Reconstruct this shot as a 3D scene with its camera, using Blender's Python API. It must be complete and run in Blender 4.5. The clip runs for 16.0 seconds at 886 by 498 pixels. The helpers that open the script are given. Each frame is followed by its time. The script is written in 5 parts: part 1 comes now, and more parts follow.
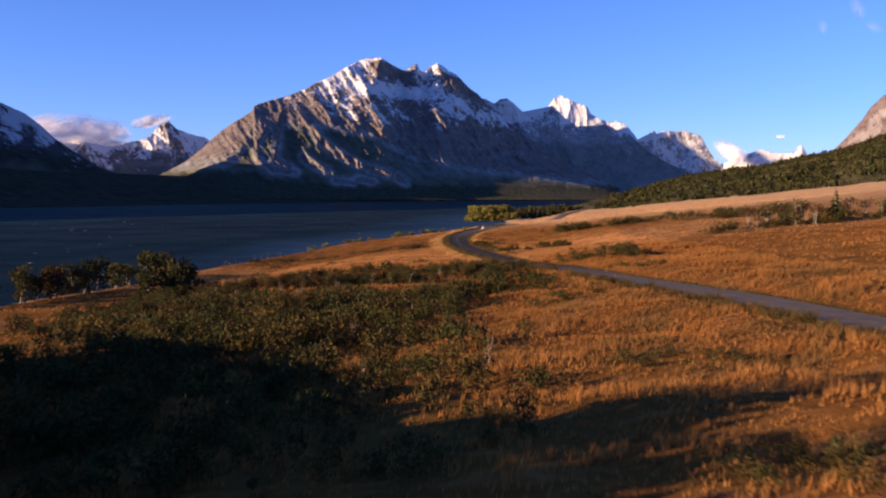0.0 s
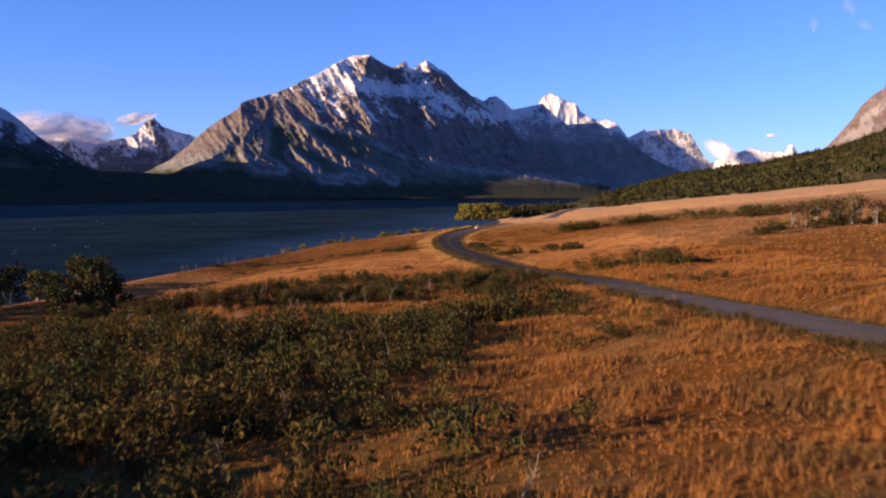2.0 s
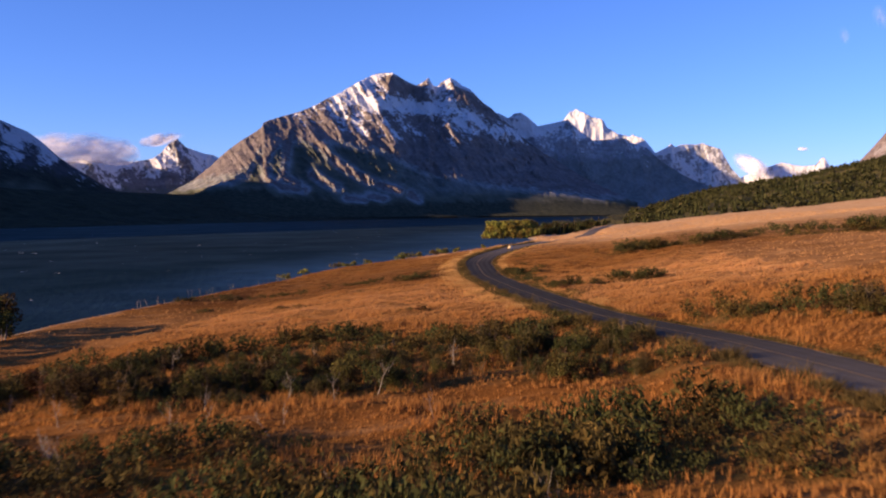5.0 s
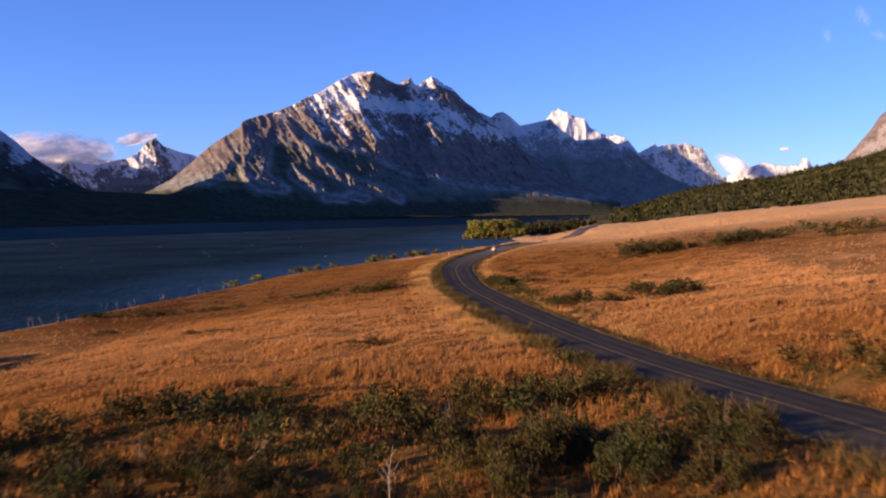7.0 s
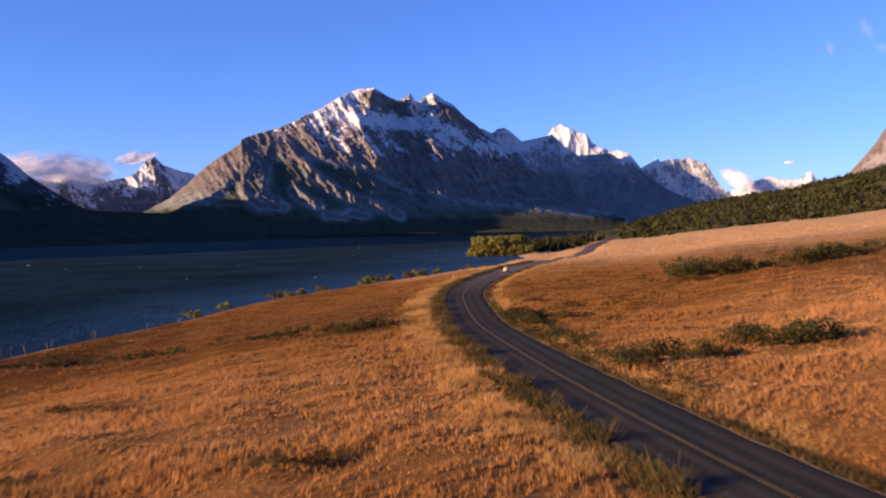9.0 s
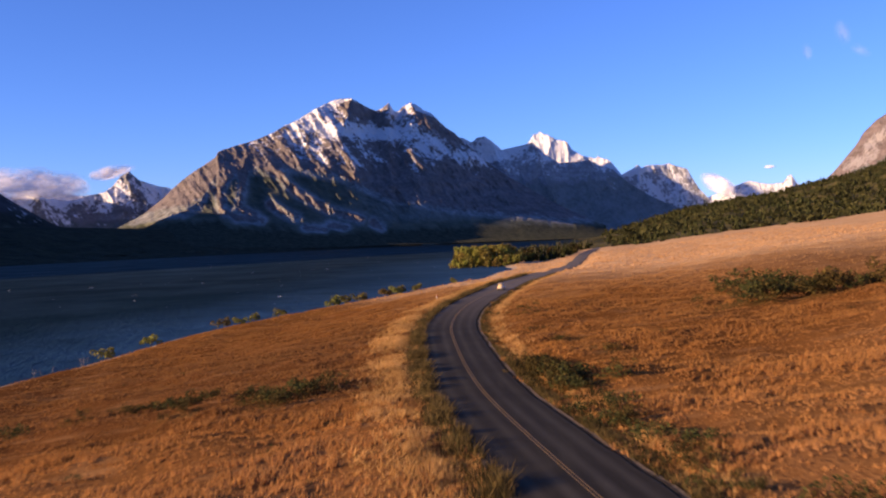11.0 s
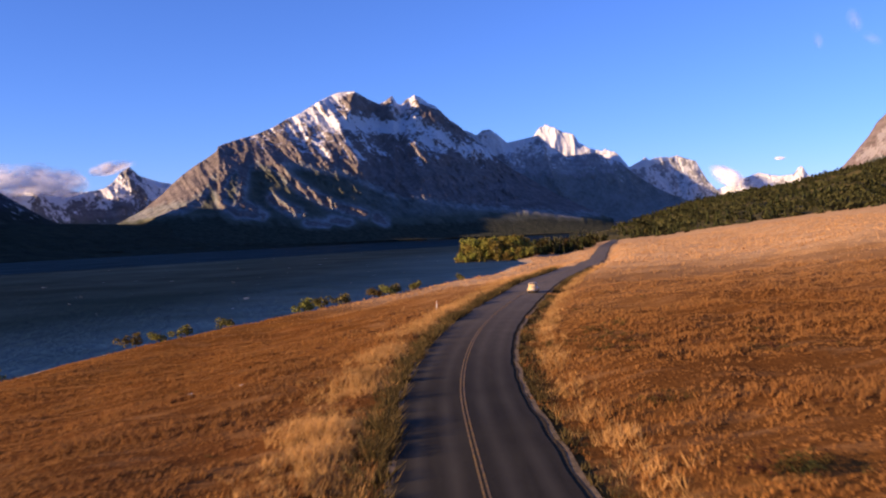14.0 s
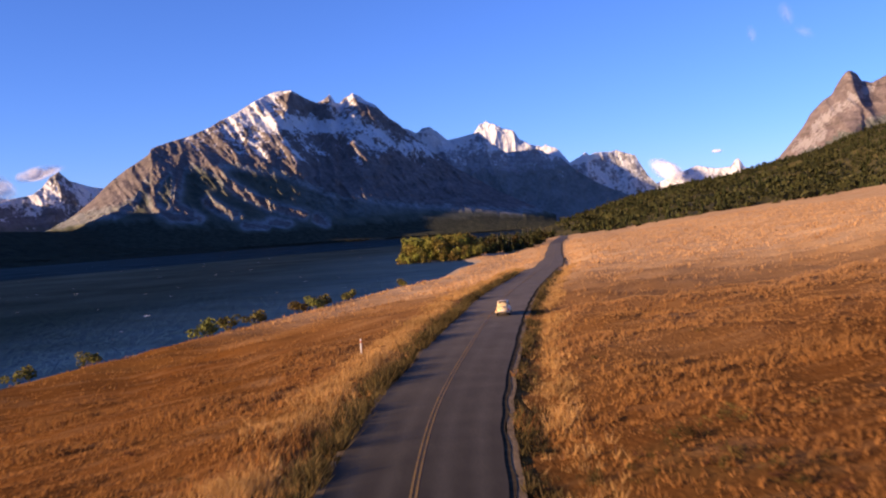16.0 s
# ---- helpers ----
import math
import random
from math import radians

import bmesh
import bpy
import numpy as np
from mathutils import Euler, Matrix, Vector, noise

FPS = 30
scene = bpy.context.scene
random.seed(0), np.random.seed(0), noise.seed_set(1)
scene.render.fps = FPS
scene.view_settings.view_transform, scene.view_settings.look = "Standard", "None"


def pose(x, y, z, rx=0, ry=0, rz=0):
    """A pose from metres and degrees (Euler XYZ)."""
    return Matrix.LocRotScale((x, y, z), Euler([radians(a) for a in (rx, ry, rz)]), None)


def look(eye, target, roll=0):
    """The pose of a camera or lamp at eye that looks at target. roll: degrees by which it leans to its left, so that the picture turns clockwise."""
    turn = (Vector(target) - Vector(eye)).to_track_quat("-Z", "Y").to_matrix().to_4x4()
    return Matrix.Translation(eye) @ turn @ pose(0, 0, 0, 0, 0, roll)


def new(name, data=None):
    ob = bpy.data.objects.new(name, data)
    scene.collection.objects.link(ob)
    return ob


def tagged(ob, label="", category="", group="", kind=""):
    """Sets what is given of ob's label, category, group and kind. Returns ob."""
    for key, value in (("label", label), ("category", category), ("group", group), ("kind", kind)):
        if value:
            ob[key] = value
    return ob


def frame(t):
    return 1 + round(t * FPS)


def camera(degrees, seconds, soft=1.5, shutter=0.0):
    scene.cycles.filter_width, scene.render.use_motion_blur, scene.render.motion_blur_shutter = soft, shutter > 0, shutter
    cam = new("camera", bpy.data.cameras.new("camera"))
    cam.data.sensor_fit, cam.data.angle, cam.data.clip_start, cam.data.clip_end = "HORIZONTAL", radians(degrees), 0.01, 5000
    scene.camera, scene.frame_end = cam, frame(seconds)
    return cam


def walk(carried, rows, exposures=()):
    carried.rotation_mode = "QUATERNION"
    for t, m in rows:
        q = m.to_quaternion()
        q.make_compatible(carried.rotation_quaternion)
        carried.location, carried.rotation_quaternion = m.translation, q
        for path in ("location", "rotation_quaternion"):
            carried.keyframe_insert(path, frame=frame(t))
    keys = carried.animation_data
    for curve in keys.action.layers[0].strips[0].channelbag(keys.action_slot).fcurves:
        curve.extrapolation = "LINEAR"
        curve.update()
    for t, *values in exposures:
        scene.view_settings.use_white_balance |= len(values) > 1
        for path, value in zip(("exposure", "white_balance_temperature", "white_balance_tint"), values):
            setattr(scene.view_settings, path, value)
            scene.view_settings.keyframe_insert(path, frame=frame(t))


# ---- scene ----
# camera: seconds, place, then heading to the right of north, tilt up, and lean, in degrees
PATH = [
    (0.0, 0.00, -0.00, 24.00, 0.002, -3.352, 0.001),
    (0.5, -0.08, 9.77, 23.85, 0.166, -3.487, -0.032),
    (1.0, -0.13, 19.49, 23.52, 0.716, -3.498, -0.164),
    (1.5, -0.23, 29.27, 23.21, 1.097, -3.493, -0.184),
    (2.0, -0.27, 39.17, 22.90, 0.686, -3.432, -0.043),
    (2.5, -0.35, 49.06, 22.60, 0.176, -3.193, 0.286),
    (3.0, -0.44, 58.86, 22.28, 0.018, -2.996, 0.830),
    (3.5, -0.53, 68.68, 21.98, -0.010, -2.743, 0.963),
    (4.0, -0.50, 78.59, 21.75, -0.302, -2.493, 0.845),
    (4.5, -0.48, 88.55, 21.55, -0.985, -2.281, 0.555),
    (7.0, 1.54, 139.22, 20.32, 0.215, -2.267, 0.532),
    (7.5, 1.56, 149.69, 20.13, 0.407, -1.908, 0.731),
    (8.0, 1.54, 160.39, 19.92, 0.877, -1.749, 0.985),
    (8.5, 1.46, 171.48, 19.76, 0.286, -1.532, 0.849),
    (9.0, 1.45, 182.47, 19.56, 0.114, -1.207, 0.993),
    (11.5, 1.94, 238.97, 19.23, 1.416, -0.580, 2.183),
    (12.0, 2.10, 250.39, 18.80, 1.272, -0.668, 2.278),
    (12.5, 2.33, 261.69, 18.20, 0.851, -0.531, 2.391),
    (13.0, 2.66, 272.62, 17.60, 0.753, -0.389, 2.625),
    (13.5, 3.04, 283.34, 17.14, 0.581, -0.616, 2.319),
    (14.0, 3.48, 293.86, 16.87, 0.951, -0.874, 2.402),
    (14.5, 3.97, 304.63, 16.74, 2.076, -1.315, 2.917),
    (15.0, 4.47, 315.36, 16.77, 3.074, -1.638, 3.329),
    (15.5, 5.09, 326.01, 16.82, 4.364, -1.546, 3.742),
    (16.0, 5.56, 335.88, 16.82, 4.480, -1.127, 3.738),
]
cam = camera(51.15, 16.0, soft=2.05, shutter=0.5)


def flight(row):
    t, x, y, z, turn, tilt, lean = row
    m = pose(x, y, z, 0, 0, -turn) @ pose(0, 0, 0, 90 + tilt) @ pose(0, 0, 0, 0, 0, -lean)
    return t, m


walk(cam, [flight(r) for r in PATH], [(0.0, 0.95, 5800, 22), (16.0, 0.95, 5800, 22)])

# ---- light ----
SUN_FROM = 250.0          # compass bearing the sun stands at (light travels to the east-north-east)
SUN_UP = 12.4
world = bpy.data.worlds.new("sky")
scene.world = world
world.use_nodes = True
wn, wl = world.node_tree.nodes, world.node_tree.links
sky = wn.new("ShaderNodeTexSky")
sky.sky_type, sky.sun_disc = "NISHITA", False
sky.sun_elevation, sky.sun_rotation = radians(SUN_UP), radians(SUN_FROM)
sky.altitude, sky.air_density, sky.dust_density, sky.ozone_density = 1400, 1.0, 0.0, 6.0
wn["Background"].inputs["Strength"].default_value = 0.104
tone = wn.new("ShaderNodeMix")
tone.data_type, tone.blend_type = "RGBA", "MULTIPLY"
tone.inputs[0].default_value, tone.inputs[7].default_value = 1.0, (1.12, 0.91, 1.05, 1)
wl.new(sky.outputs[0], tone.inputs[6])
wl.new(tone.outputs[2], wn["Background"].inputs["Color"])
sun = new("sun", bpy.data.lights.new("sun", "SUN"))
sun.data.energy, sun.data.angle, sun.data.color = 5.7, radians(0.6), (1.0, 0.665, 0.32)
b, e = radians(SUN_FROM), radians(SUN_UP)
sun.matrix_world = look((0, 0, 300), (-math.sin(b) * math.cos(e), -math.cos(b) * math.cos(e), 300 - math.sin(e)))
scene.view_settings.exposure = 0.0


# ---- materials ----
class Mat:
    """A small builder for node materials."""

    def __init__(self, name, rough=0.9, spec=0.3):
        self.m = bpy.data.materials.new(name)
        self.m.use_nodes = True
        self.n, self.l = self.m.node_tree.nodes, self.m.node_tree.links
        self.b = self.n["Principled BSDF"]
        self.b.inputs["Roughness"].default_value = rough
        self.b.inputs["Specular IOR Level"].default_value = spec
        self.geo = self.n.new("ShaderNodeNewGeometry")

    def pos(self, sx=1, sy=1, sz=1):
        mp = self.n.new("ShaderNodeMapping")
        mp.inputs["Scale"].default_value = (sx, sy, sz)
        self.l.new(self.geo.outputs["Position"], mp.inputs["Vector"])
        return mp.outputs[0]

    def noise(self, scale, detail=4, rough=0.55, vec=None, distortion=0.0):
        t = self.n.new("ShaderNodeTexNoise")
        t.inputs["Scale"].default_value, t.inputs["Detail"].default_value = scale, detail
        t.inputs["Roughness"].default_value, t.inputs["Distortion"].default_value = rough, distortion
        self.l.new(vec if vec is not None else self.geo.outputs["Position"], t.inputs["Vector"])
        return t.outputs["Fac"]

    def ramp(self, fac, *stops):
        r = self.n.new("ShaderNodeValToRGB")
        el = r.color_ramp.elements
        while len(el) < len(stops):
            el.new(0.5)
        for q, (p, c) in zip(el, stops):
            q.position = p
            q.color = (*c, 1) if isinstance(c, tuple) else (c, c, c, 1)
        self.l.new(fac, r.inputs[0])
        return r.outputs[0]

    def mix(self, fac, a, b, kind="MIX"):
        x = self.n.new("ShaderNodeMix")
        x.data_type, x.blend_type = "RGBA", kind
        for s, v in ((x.inputs[0], fac), (x.inputs[6], a), (x.inputs[7], b)):
            if isinstance(v, (int, float)):
                s.default_value = v
            elif isinstance(v, tuple):
                s.default_value = (*v, 1)
            else:
                self.l.new(v, s)
        return x.outputs[2]

    def math(self, op, a, b=0.0, clamp=False):
        x = self.n.new("ShaderNodeMath")
        x.operation, x.use_clamp = op, clamp
        for s, v in ((x.inputs[0], a), (x.inputs[1], b)):
            if isinstance(v, (int, float)):
                s.default_value = v
            else:
                self.l.new(v, s)
        return x.outputs[0]

    def axis(self, name, which="Position"):
        s = self.n.new("ShaderNodeSeparateXYZ")
        self.l.new(self.geo.outputs[which], s.inputs[0])
        return s.outputs[name]

    def attr(self, name):
        a = self.n.new("ShaderNodeAttribute")
        a.attribute_name = name
        return a.outputs["Fac"]

    def color(self, c):
        if isinstance(c, tuple):
            self.b.inputs["Base Color"].default_value = (*c, 1)
        else:
            self.l.new(c, self.b.inputs["Base Color"])
        return self

    def bump(self, h, strength=0.5, distance=0.1):
        x = self.n.new("ShaderNodeBump")
        x.inputs["Strength"].default_value, x.inputs["Distance"].default_value = strength, distance
        self.l.new(h, x.inputs["Height"])
        self.l.new(x.outputs[0], self.b.inputs["Normal"])
        return self

    def rough(self, h):
        self.l.new(h, self.b.inputs["Roughness"])
        return self


def plain(name, c, rough=0.6, spec=0.4, metal=0.0):
    k = Mat(name, rough, spec).color(c)
    k.b.inputs["Metallic"].default_value = metal
    return k.m


def straw(k):
    """Colours of the dry meadow: rusty near the lake bend, paler far off up the valley for its low-angle glow."""
    big = k.noise(0.02, 4)
    mid = k.noise(0.11, 5)
    # paler and darker bands put the grass's low-angle glow and shade into the colour
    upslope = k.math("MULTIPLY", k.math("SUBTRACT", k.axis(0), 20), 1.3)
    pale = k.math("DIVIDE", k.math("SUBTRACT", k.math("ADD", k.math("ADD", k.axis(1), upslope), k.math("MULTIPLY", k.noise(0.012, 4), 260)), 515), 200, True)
    c = k.ramp(big, (0.32, (0.24, 0.102, 0.017)), (0.5, (0.35, 0.158, 0.028)), (0.68, (0.49, 0.255, 0.056)))
    c = k.mix(k.ramp(mid, (0.45, 0.0), (0.72, 0.6)), c, (0.22, 0.092, 0.022))
    tuft = k.ramp(k.noise(0.4, 5, 0.6), (0.52, 0.0), (0.72, 0.38))
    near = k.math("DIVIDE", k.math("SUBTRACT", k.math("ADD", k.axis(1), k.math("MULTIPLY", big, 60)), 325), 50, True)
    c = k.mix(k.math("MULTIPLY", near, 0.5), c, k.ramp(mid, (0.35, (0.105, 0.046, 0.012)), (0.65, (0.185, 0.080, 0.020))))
    pale_band = k.math("DIVIDE", k.math("SUBTRACT", k.math("ADD", k.axis(0), k.math("MULTIPLY", big, 30)), 32), 26, True)
    pale_band = k.math("MAXIMUM", pale_band, 0.7)
    pale_band = k.math("MULTIPLY", pale_band, k.math("DIVIDE", k.math("SUBTRACT", 305, k.math("SUBTRACT", k.axis(1), k.math("MAXIMUM", k.math("MULTIPLY", k.math("SUBTRACT", k.axis(0), 22), 0.8), 0.0))), 45, True))
    pale_band = k.math("MULTIPLY", pale_band, k.math("DIVIDE", k.math("SUBTRACT", k.axis(1), 208), 35, True))
    c = k.mix(k.math("MULTIPLY", pale_band, 0.95), c, k.ramp(mid, (0.35, (0.56, 0.33, 0.125)), (0.65, (0.76, 0.47, 0.20))))
    # a darker, rusty patch between the road and the lake
    rusty = k.math("DIVIDE", k.math("SUBTRACT", k.math("MULTIPLY", big, 12), k.axis(0)), 14, True)
    rusty = k.math("MULTIPLY", rusty, k.math("DIVIDE", k.math("SUBTRACT", k.axis(1), 292), 14, True))
    rusty = k.math("MULTIPLY", rusty, k.math("DIVIDE", k.math("SUBTRACT", 390, k.axis(1)), 40, True))
    c = k.mix(k.math("MULTIPLY", rusty, 0.9), c, k.ramp(mid, (0.35, (0.090, 0.036, 0.013)), (0.65, (0.155, 0.066, 0.024))))
    c = k.mix(tuft, c, (0.10, 0.042, 0.012))
    c = k.mix(0.85, c, (0.94, 0.79, 0.71), "MULTIPLY")
    weedy = k.math("MULTIPLY", k.ramp(k.noise(0.16, 5, 0.6), (0.42, 0.0), (0.62, 0.75)), k.math("ADD", k.math("MULTIPLY", k.math("DIVIDE", k.math("SUBTRACT", 175, k.axis(1)), 60, True), k.math("ADD", k.math("DIVIDE", k.math("SUBTRACT", k.axis(0), 8), 12, True), 0.45)), 0.18))
    c = k.mix(weedy, c, k.ramp(k.noise(0.5, 4), (0.35, (0.060, 0.040, 0.014)), (0.65, (0.125, 0.075, 0.022))))
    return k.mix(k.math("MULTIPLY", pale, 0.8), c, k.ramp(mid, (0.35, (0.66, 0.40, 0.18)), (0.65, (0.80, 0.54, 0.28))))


def ground_mat():
    k = Mat("dry_meadow", 1.0, 0.0)
    streak = k.noise(0.35, 4, vec=k.pos(0.35, 1.5, 1))
    fine = k.noise(3.5, 3)
    # darkens the ground for the shade between blades, fading with distance
    blade_shade = k.math("MULTIPLY", k.math("DIVIDE", k.math("SUBTRACT", 520, k.axis(1)), 160, True), 0.56)
    c = k.mix(k.math("ADD", blade_shade, 0.12), straw(k), (0.085, 0.038, 0.012))
    c = k.mix(k.ramp(streak, (0.52, 0.0), (0.8, 0.4)), c, (0.50, 0.29, 0.12))
    c = k.mix(k.ramp(fine, (0.3, 0.4), (0.55, 0.0)), c, (0.13, 0.056, 0.016))
    shrub = k.attr("scrub")
    g = k.ramp(k.noise(0.6, 4), (0.3, (0.045, 0.034, 0.011)), (0.7, (0.125, 0.084, 0.026)))
    c = k.mix(shrub, c, g)
    bank = k.attr("shore")
    c = k.mix(bank, c, (0.34, 0.27, 0.19))
    k.color(c).bump(k.math("ADD", fine, k.noise(1.1, 4)), 0.6, 0.15)
    return k.m


def road_mat():
    k = Mat("worn_asphalt", 0.9, 0.05)
    c = k.ramp(k.noise(0.25, 5), (0.3, (0.021, 0.018, 0.012)), (0.7, (0.036, 0.031, 0.019)))
    c = k.mix(k.ramp(k.noise(0.5, 5, vec=k.pos(2.2, 0.25, 1)), (0.5, 0.0), (0.72, 0.5)), c, (0.057, 0.050, 0.031))
    # lighter wheel tracks in both lanes, rubbed by noise
    lane = k.math("ABSOLUTE", k.math("SUBTRACT", k.math("ABSOLUTE", k.attr("across")), 1.75))
    lane = k.math("ABSOLUTE", k.math("SUBTRACT", lane, 0.72))
    track = k.math("MULTIPLY", k.ramp(lane, (0.05, 1.0), (0.5, 0.0)), k.ramp(k.noise(0.12, 4), (0.3, 0.2), (0.7, 0.75)))
    c = k.mix(track, c, (0.078, 0.069, 0.050))
    rim = k.ramp(k.math("MULTIPLY", k.math("ADD", k.math("ABSOLUTE", k.attr("across")), k.math("MULTIPLY", k.noise(1.5, 4), 0.8)), 0.25), (0.86, 0.0), (0.95, 0.7))
    c = k.mix(rim, c, (0.035, 0.030, 0.022))
    # paler paving on either side of the bend, with sunlit low-angle brightness painted in
    grazing_glow = k.math("ADD", k.math("DIVIDE", k.math("SUBTRACT", k.axis(1), 352), 90, True), k.math("MULTIPLY", k.math("DIVIDE", k.math("SUBTRACT", 190, k.axis(1)), 50, True), 0.8))
    c = k.mix(k.math("MULTIPLY", grazing_glow, 0.85), c, k.ramp(k.noise(0.4, 5), (0.3, (0.16, 0.132, 0.10)), (0.7, (0.24, 0.20, 0.15))))
    c = k.mix(k.ramp(k.noise(9, 3), (0.35, 0.5), (0.6, 0.0)), c, (0.045, 0.04, 0.034))
    k.color(c).bump(k.noise(14, 3), 0.4, 0.02)
    return k.m


def water_mat():
    k = Mat("lake_water", 0.3, 0.3)
    deep = k.ramp(k.noise(0.006, 5, vec=k.pos(1, 0.35, 1)), (0.35, (0.0015, 0.006, 0.008)), (0.7, (0.003, 0.013, 0.021)))
    shallow = k.math("MULTIPLY", k.attr("shallow"), k.ramp(k.noise(0.05, 5, 0.65), (0.3, 0.45), (0.65, 1.0)))
    deep = k.mix(shallow, deep, (0.016, 0.052, 0.115))
    caps = k.ramp(k.noise(0.16, 3, vec=k.pos(1, 0.45, 1)), (0.715, 0.0), (0.735, 0.9))
    c = k.mix(caps, deep, (0.55, 0.58, 0.62))
    w1 = k.noise(0.35, 4, vec=k.pos(1, 0.6, 1))
    h = k.math("ADD", w1, k.math("MULTIPLY", k.noise(1.6, 3), 0.4))
    bp = k.n.new("ShaderNodeBump")
    bp.inputs["Strength"].default_value, bp.inputs["Distance"].default_value = 1.0, 1.2
    k.l.new(h, bp.inputs["Height"])
    body, gloss, x = k.n.new("ShaderNodeBsdfDiffuse"), k.n.new("ShaderNodeBsdfGlossy"), k.n.new("ShaderNodeMixShader")
    k.l.new(c, body.inputs["Color"])
    gloss.inputs["Roughness"].default_value = 0.36
    gloss.inputs["Color"].default_value = (0.80, 0.93, 0.80, 1)
    wind = k.ramp(k.noise(0.02, 6, 0.65, vec=k.pos(0.8, 0.6, 1)), (0.40, 0.018), (0.64, 0.05))
    edge = k.n.new("ShaderNodeLayerWeight")
    graze = k.math("MULTIPLY", k.math("POWER", edge.outputs["Facing"], 24.0), 0.05)
    k.l.new(k.math("ADD", k.math("ADD", wind, graze), k.math("MULTIPLY", shallow, 0.05)), x.inputs[0])
    for q in (body, gloss):
        k.l.new(bp.outputs[0], q.inputs["Normal"])
    k.l.new(body.outputs[0], x.inputs[1])
    k.l.new(gloss.outputs[0], x.inputs[2])
    k.l.new(x.outputs[0], k.n["Material Output"].inputs[0])
    return k.m


M_GROUND, M_ROAD, M_WATER = ground_mat(), road_mat(), water_mat()


# ---- the lie of the land ----
def curve(x, xs, ys):
    """Smooth interpolation, for arrays."""
    x, xs, ys = np.asarray(x, float), np.array(xs, float), np.array(ys, float)
    m = np.gradient(ys, xs)
    i = np.clip(np.searchsorted(xs, x) - 1, 0, len(xs) - 2)
    h = xs[i + 1] - xs[i]
    t = np.clip((x - xs[i]) / h, -3, 4)
    return (2*t**3 - 3*t**2 + 1)*ys[i] + (t**3 - 2*t**2 + t)*h*m[i] + (3*t**2 - 2*t**3)*ys[i+1] + (t**3 - t**2)*h*m[i+1]


def sine_noise(x, y, scale, seed=0):
    """Cheap smooth noise for arrays, about -1 to 1."""
    r = np.random.RandomState(seed)
    out = 0
    for i in range(7):
        a, p, s = r.uniform(0, 6.283), r.uniform(0, 6.283), r.uniform(0.6, 1.7) / scale
        out = out + np.sin((x * np.cos(a) + y * np.sin(a)) * s * 6.283 + p)
    return out / 3.2


# the shore runs slantwise; the land climbs away from it
def shore_x(y):
    y = np.asarray(y, float)
    return 1.1 * np.maximum(y - 1400, 0) + curve(np.minimum(y, 1400), [-250, 0, 120, 200, 280, 335, 400, 470, 530, 590, 650, 720, 780, 830, 900, 1000, 1100, 1200, 1400],
                 [-160, -128, -107, -92, -77, -67, -56, -41, -19, 2, 24, 42, 54, 58, 64, 82, 104, 142, 300])


ROAD_X = [43.2, 39.7, 36.3, 33.8, 30.0, 26.4, 21.9, 17.6, 12.1, 8.4, 5.9, 5.2, 5.3, 7.6, 13.0, 19.9, 30.6, 43.6, 69, 86, 116, 150, 190]
ROAD_Y = [0, 40, 75, 95, 122, 146, 180, 208, 245, 275, 305, 330, 352, 378, 408, 442, 488, 540, 655, 740, 880, 1020, 1200]


def road_x(y):
    return curve(y, ROAD_Y, ROAD_X)


def field(x, y):
    d = x - shore_x(y) + 2.5 * sine_noise(x, y, 60, 4)
    z = curve(np.clip(d, -59, 1500), [-60, 0, 3, 25, 45, 65, 85, 105, 136, 200, 400, 800, 1600],
              [-7, 0, 0.6, 1.8, 4.5, 6.9, 8.2, 9.4, 13.0, 19, 40, 80, 160])
    z = z + np.interp(y, [-300, 150, 200, 260, 300, 340, 380, 410, 450, 560, 800, 1200],
                      [-1.4, -1.2, -0.8, -0.9, -0.7, 0.2, 0.4, 0.7, 0.7, 0.4, 0.2, 0]) * np.clip(d / 50, 0, 1)
    z = z - 0.6 * np.clip((y - 620) / 240, 0, 1) * np.clip(d / 60, 0, 1)
    # the wooded spit
    s = 1 - ((x - 66) / 46) ** 2 - ((y - 866) / 20) ** 2
    return np.maximum(z, 1.6 * np.clip(s * 2.5, -3, 1) - 0.2)


def land(x, y):
    """Height of the ground, with the roadbed worked into it."""
    x, y = np.asarray(x, float), np.asarray(y, float)
    z = field(x, y)
    bump = 0.34 * sine_noise(x, y, 15, 1) + 0.17 * sine_noise(x, y, 5, 2)
    c = road_x(y)
    off = np.abs(x - c)
    zr = field(c, y)
    k = np.clip((off - 4.2) / 7.0, 0, 1)
    k = k * k * (3 - 2 * k)
    ditch = -0.35 * np.exp(-((off - 5.2) / 1.0) ** 2)
    on = np.clip((y + 60) / 40, 0, 1) * np.clip((1200 - y) / 60, 0, 1)
    k = 1 - (1 - k) * on
    return zr * (1 - k) + (z + bump * np.clip((z - 0.3) / 2, 0, 1)) * k + ditch * on


def mesh(name, verts, faces, mat=None, smooth=False):
    me = bpy.data.meshes.new(name)
    me.from_pydata(verts if isinstance(verts, list) else verts.tolist(), [], faces if isinstance(faces, list) else faces.tolist())
    if mat:
        me.materials.append(mat)
    if smooth:
        me.polygons.foreach_set("use_smooth", np.ones(len(me.polygons), bool))
    me.update()
    return me


def grid_faces(nu, nv):
    i = np.arange(nu - 1)[:, None] * nv + np.arange(nv - 1)[None]
    return np.stack([i, i + nv, i + nv + 1, i + 1], -1).reshape(-1, 4)


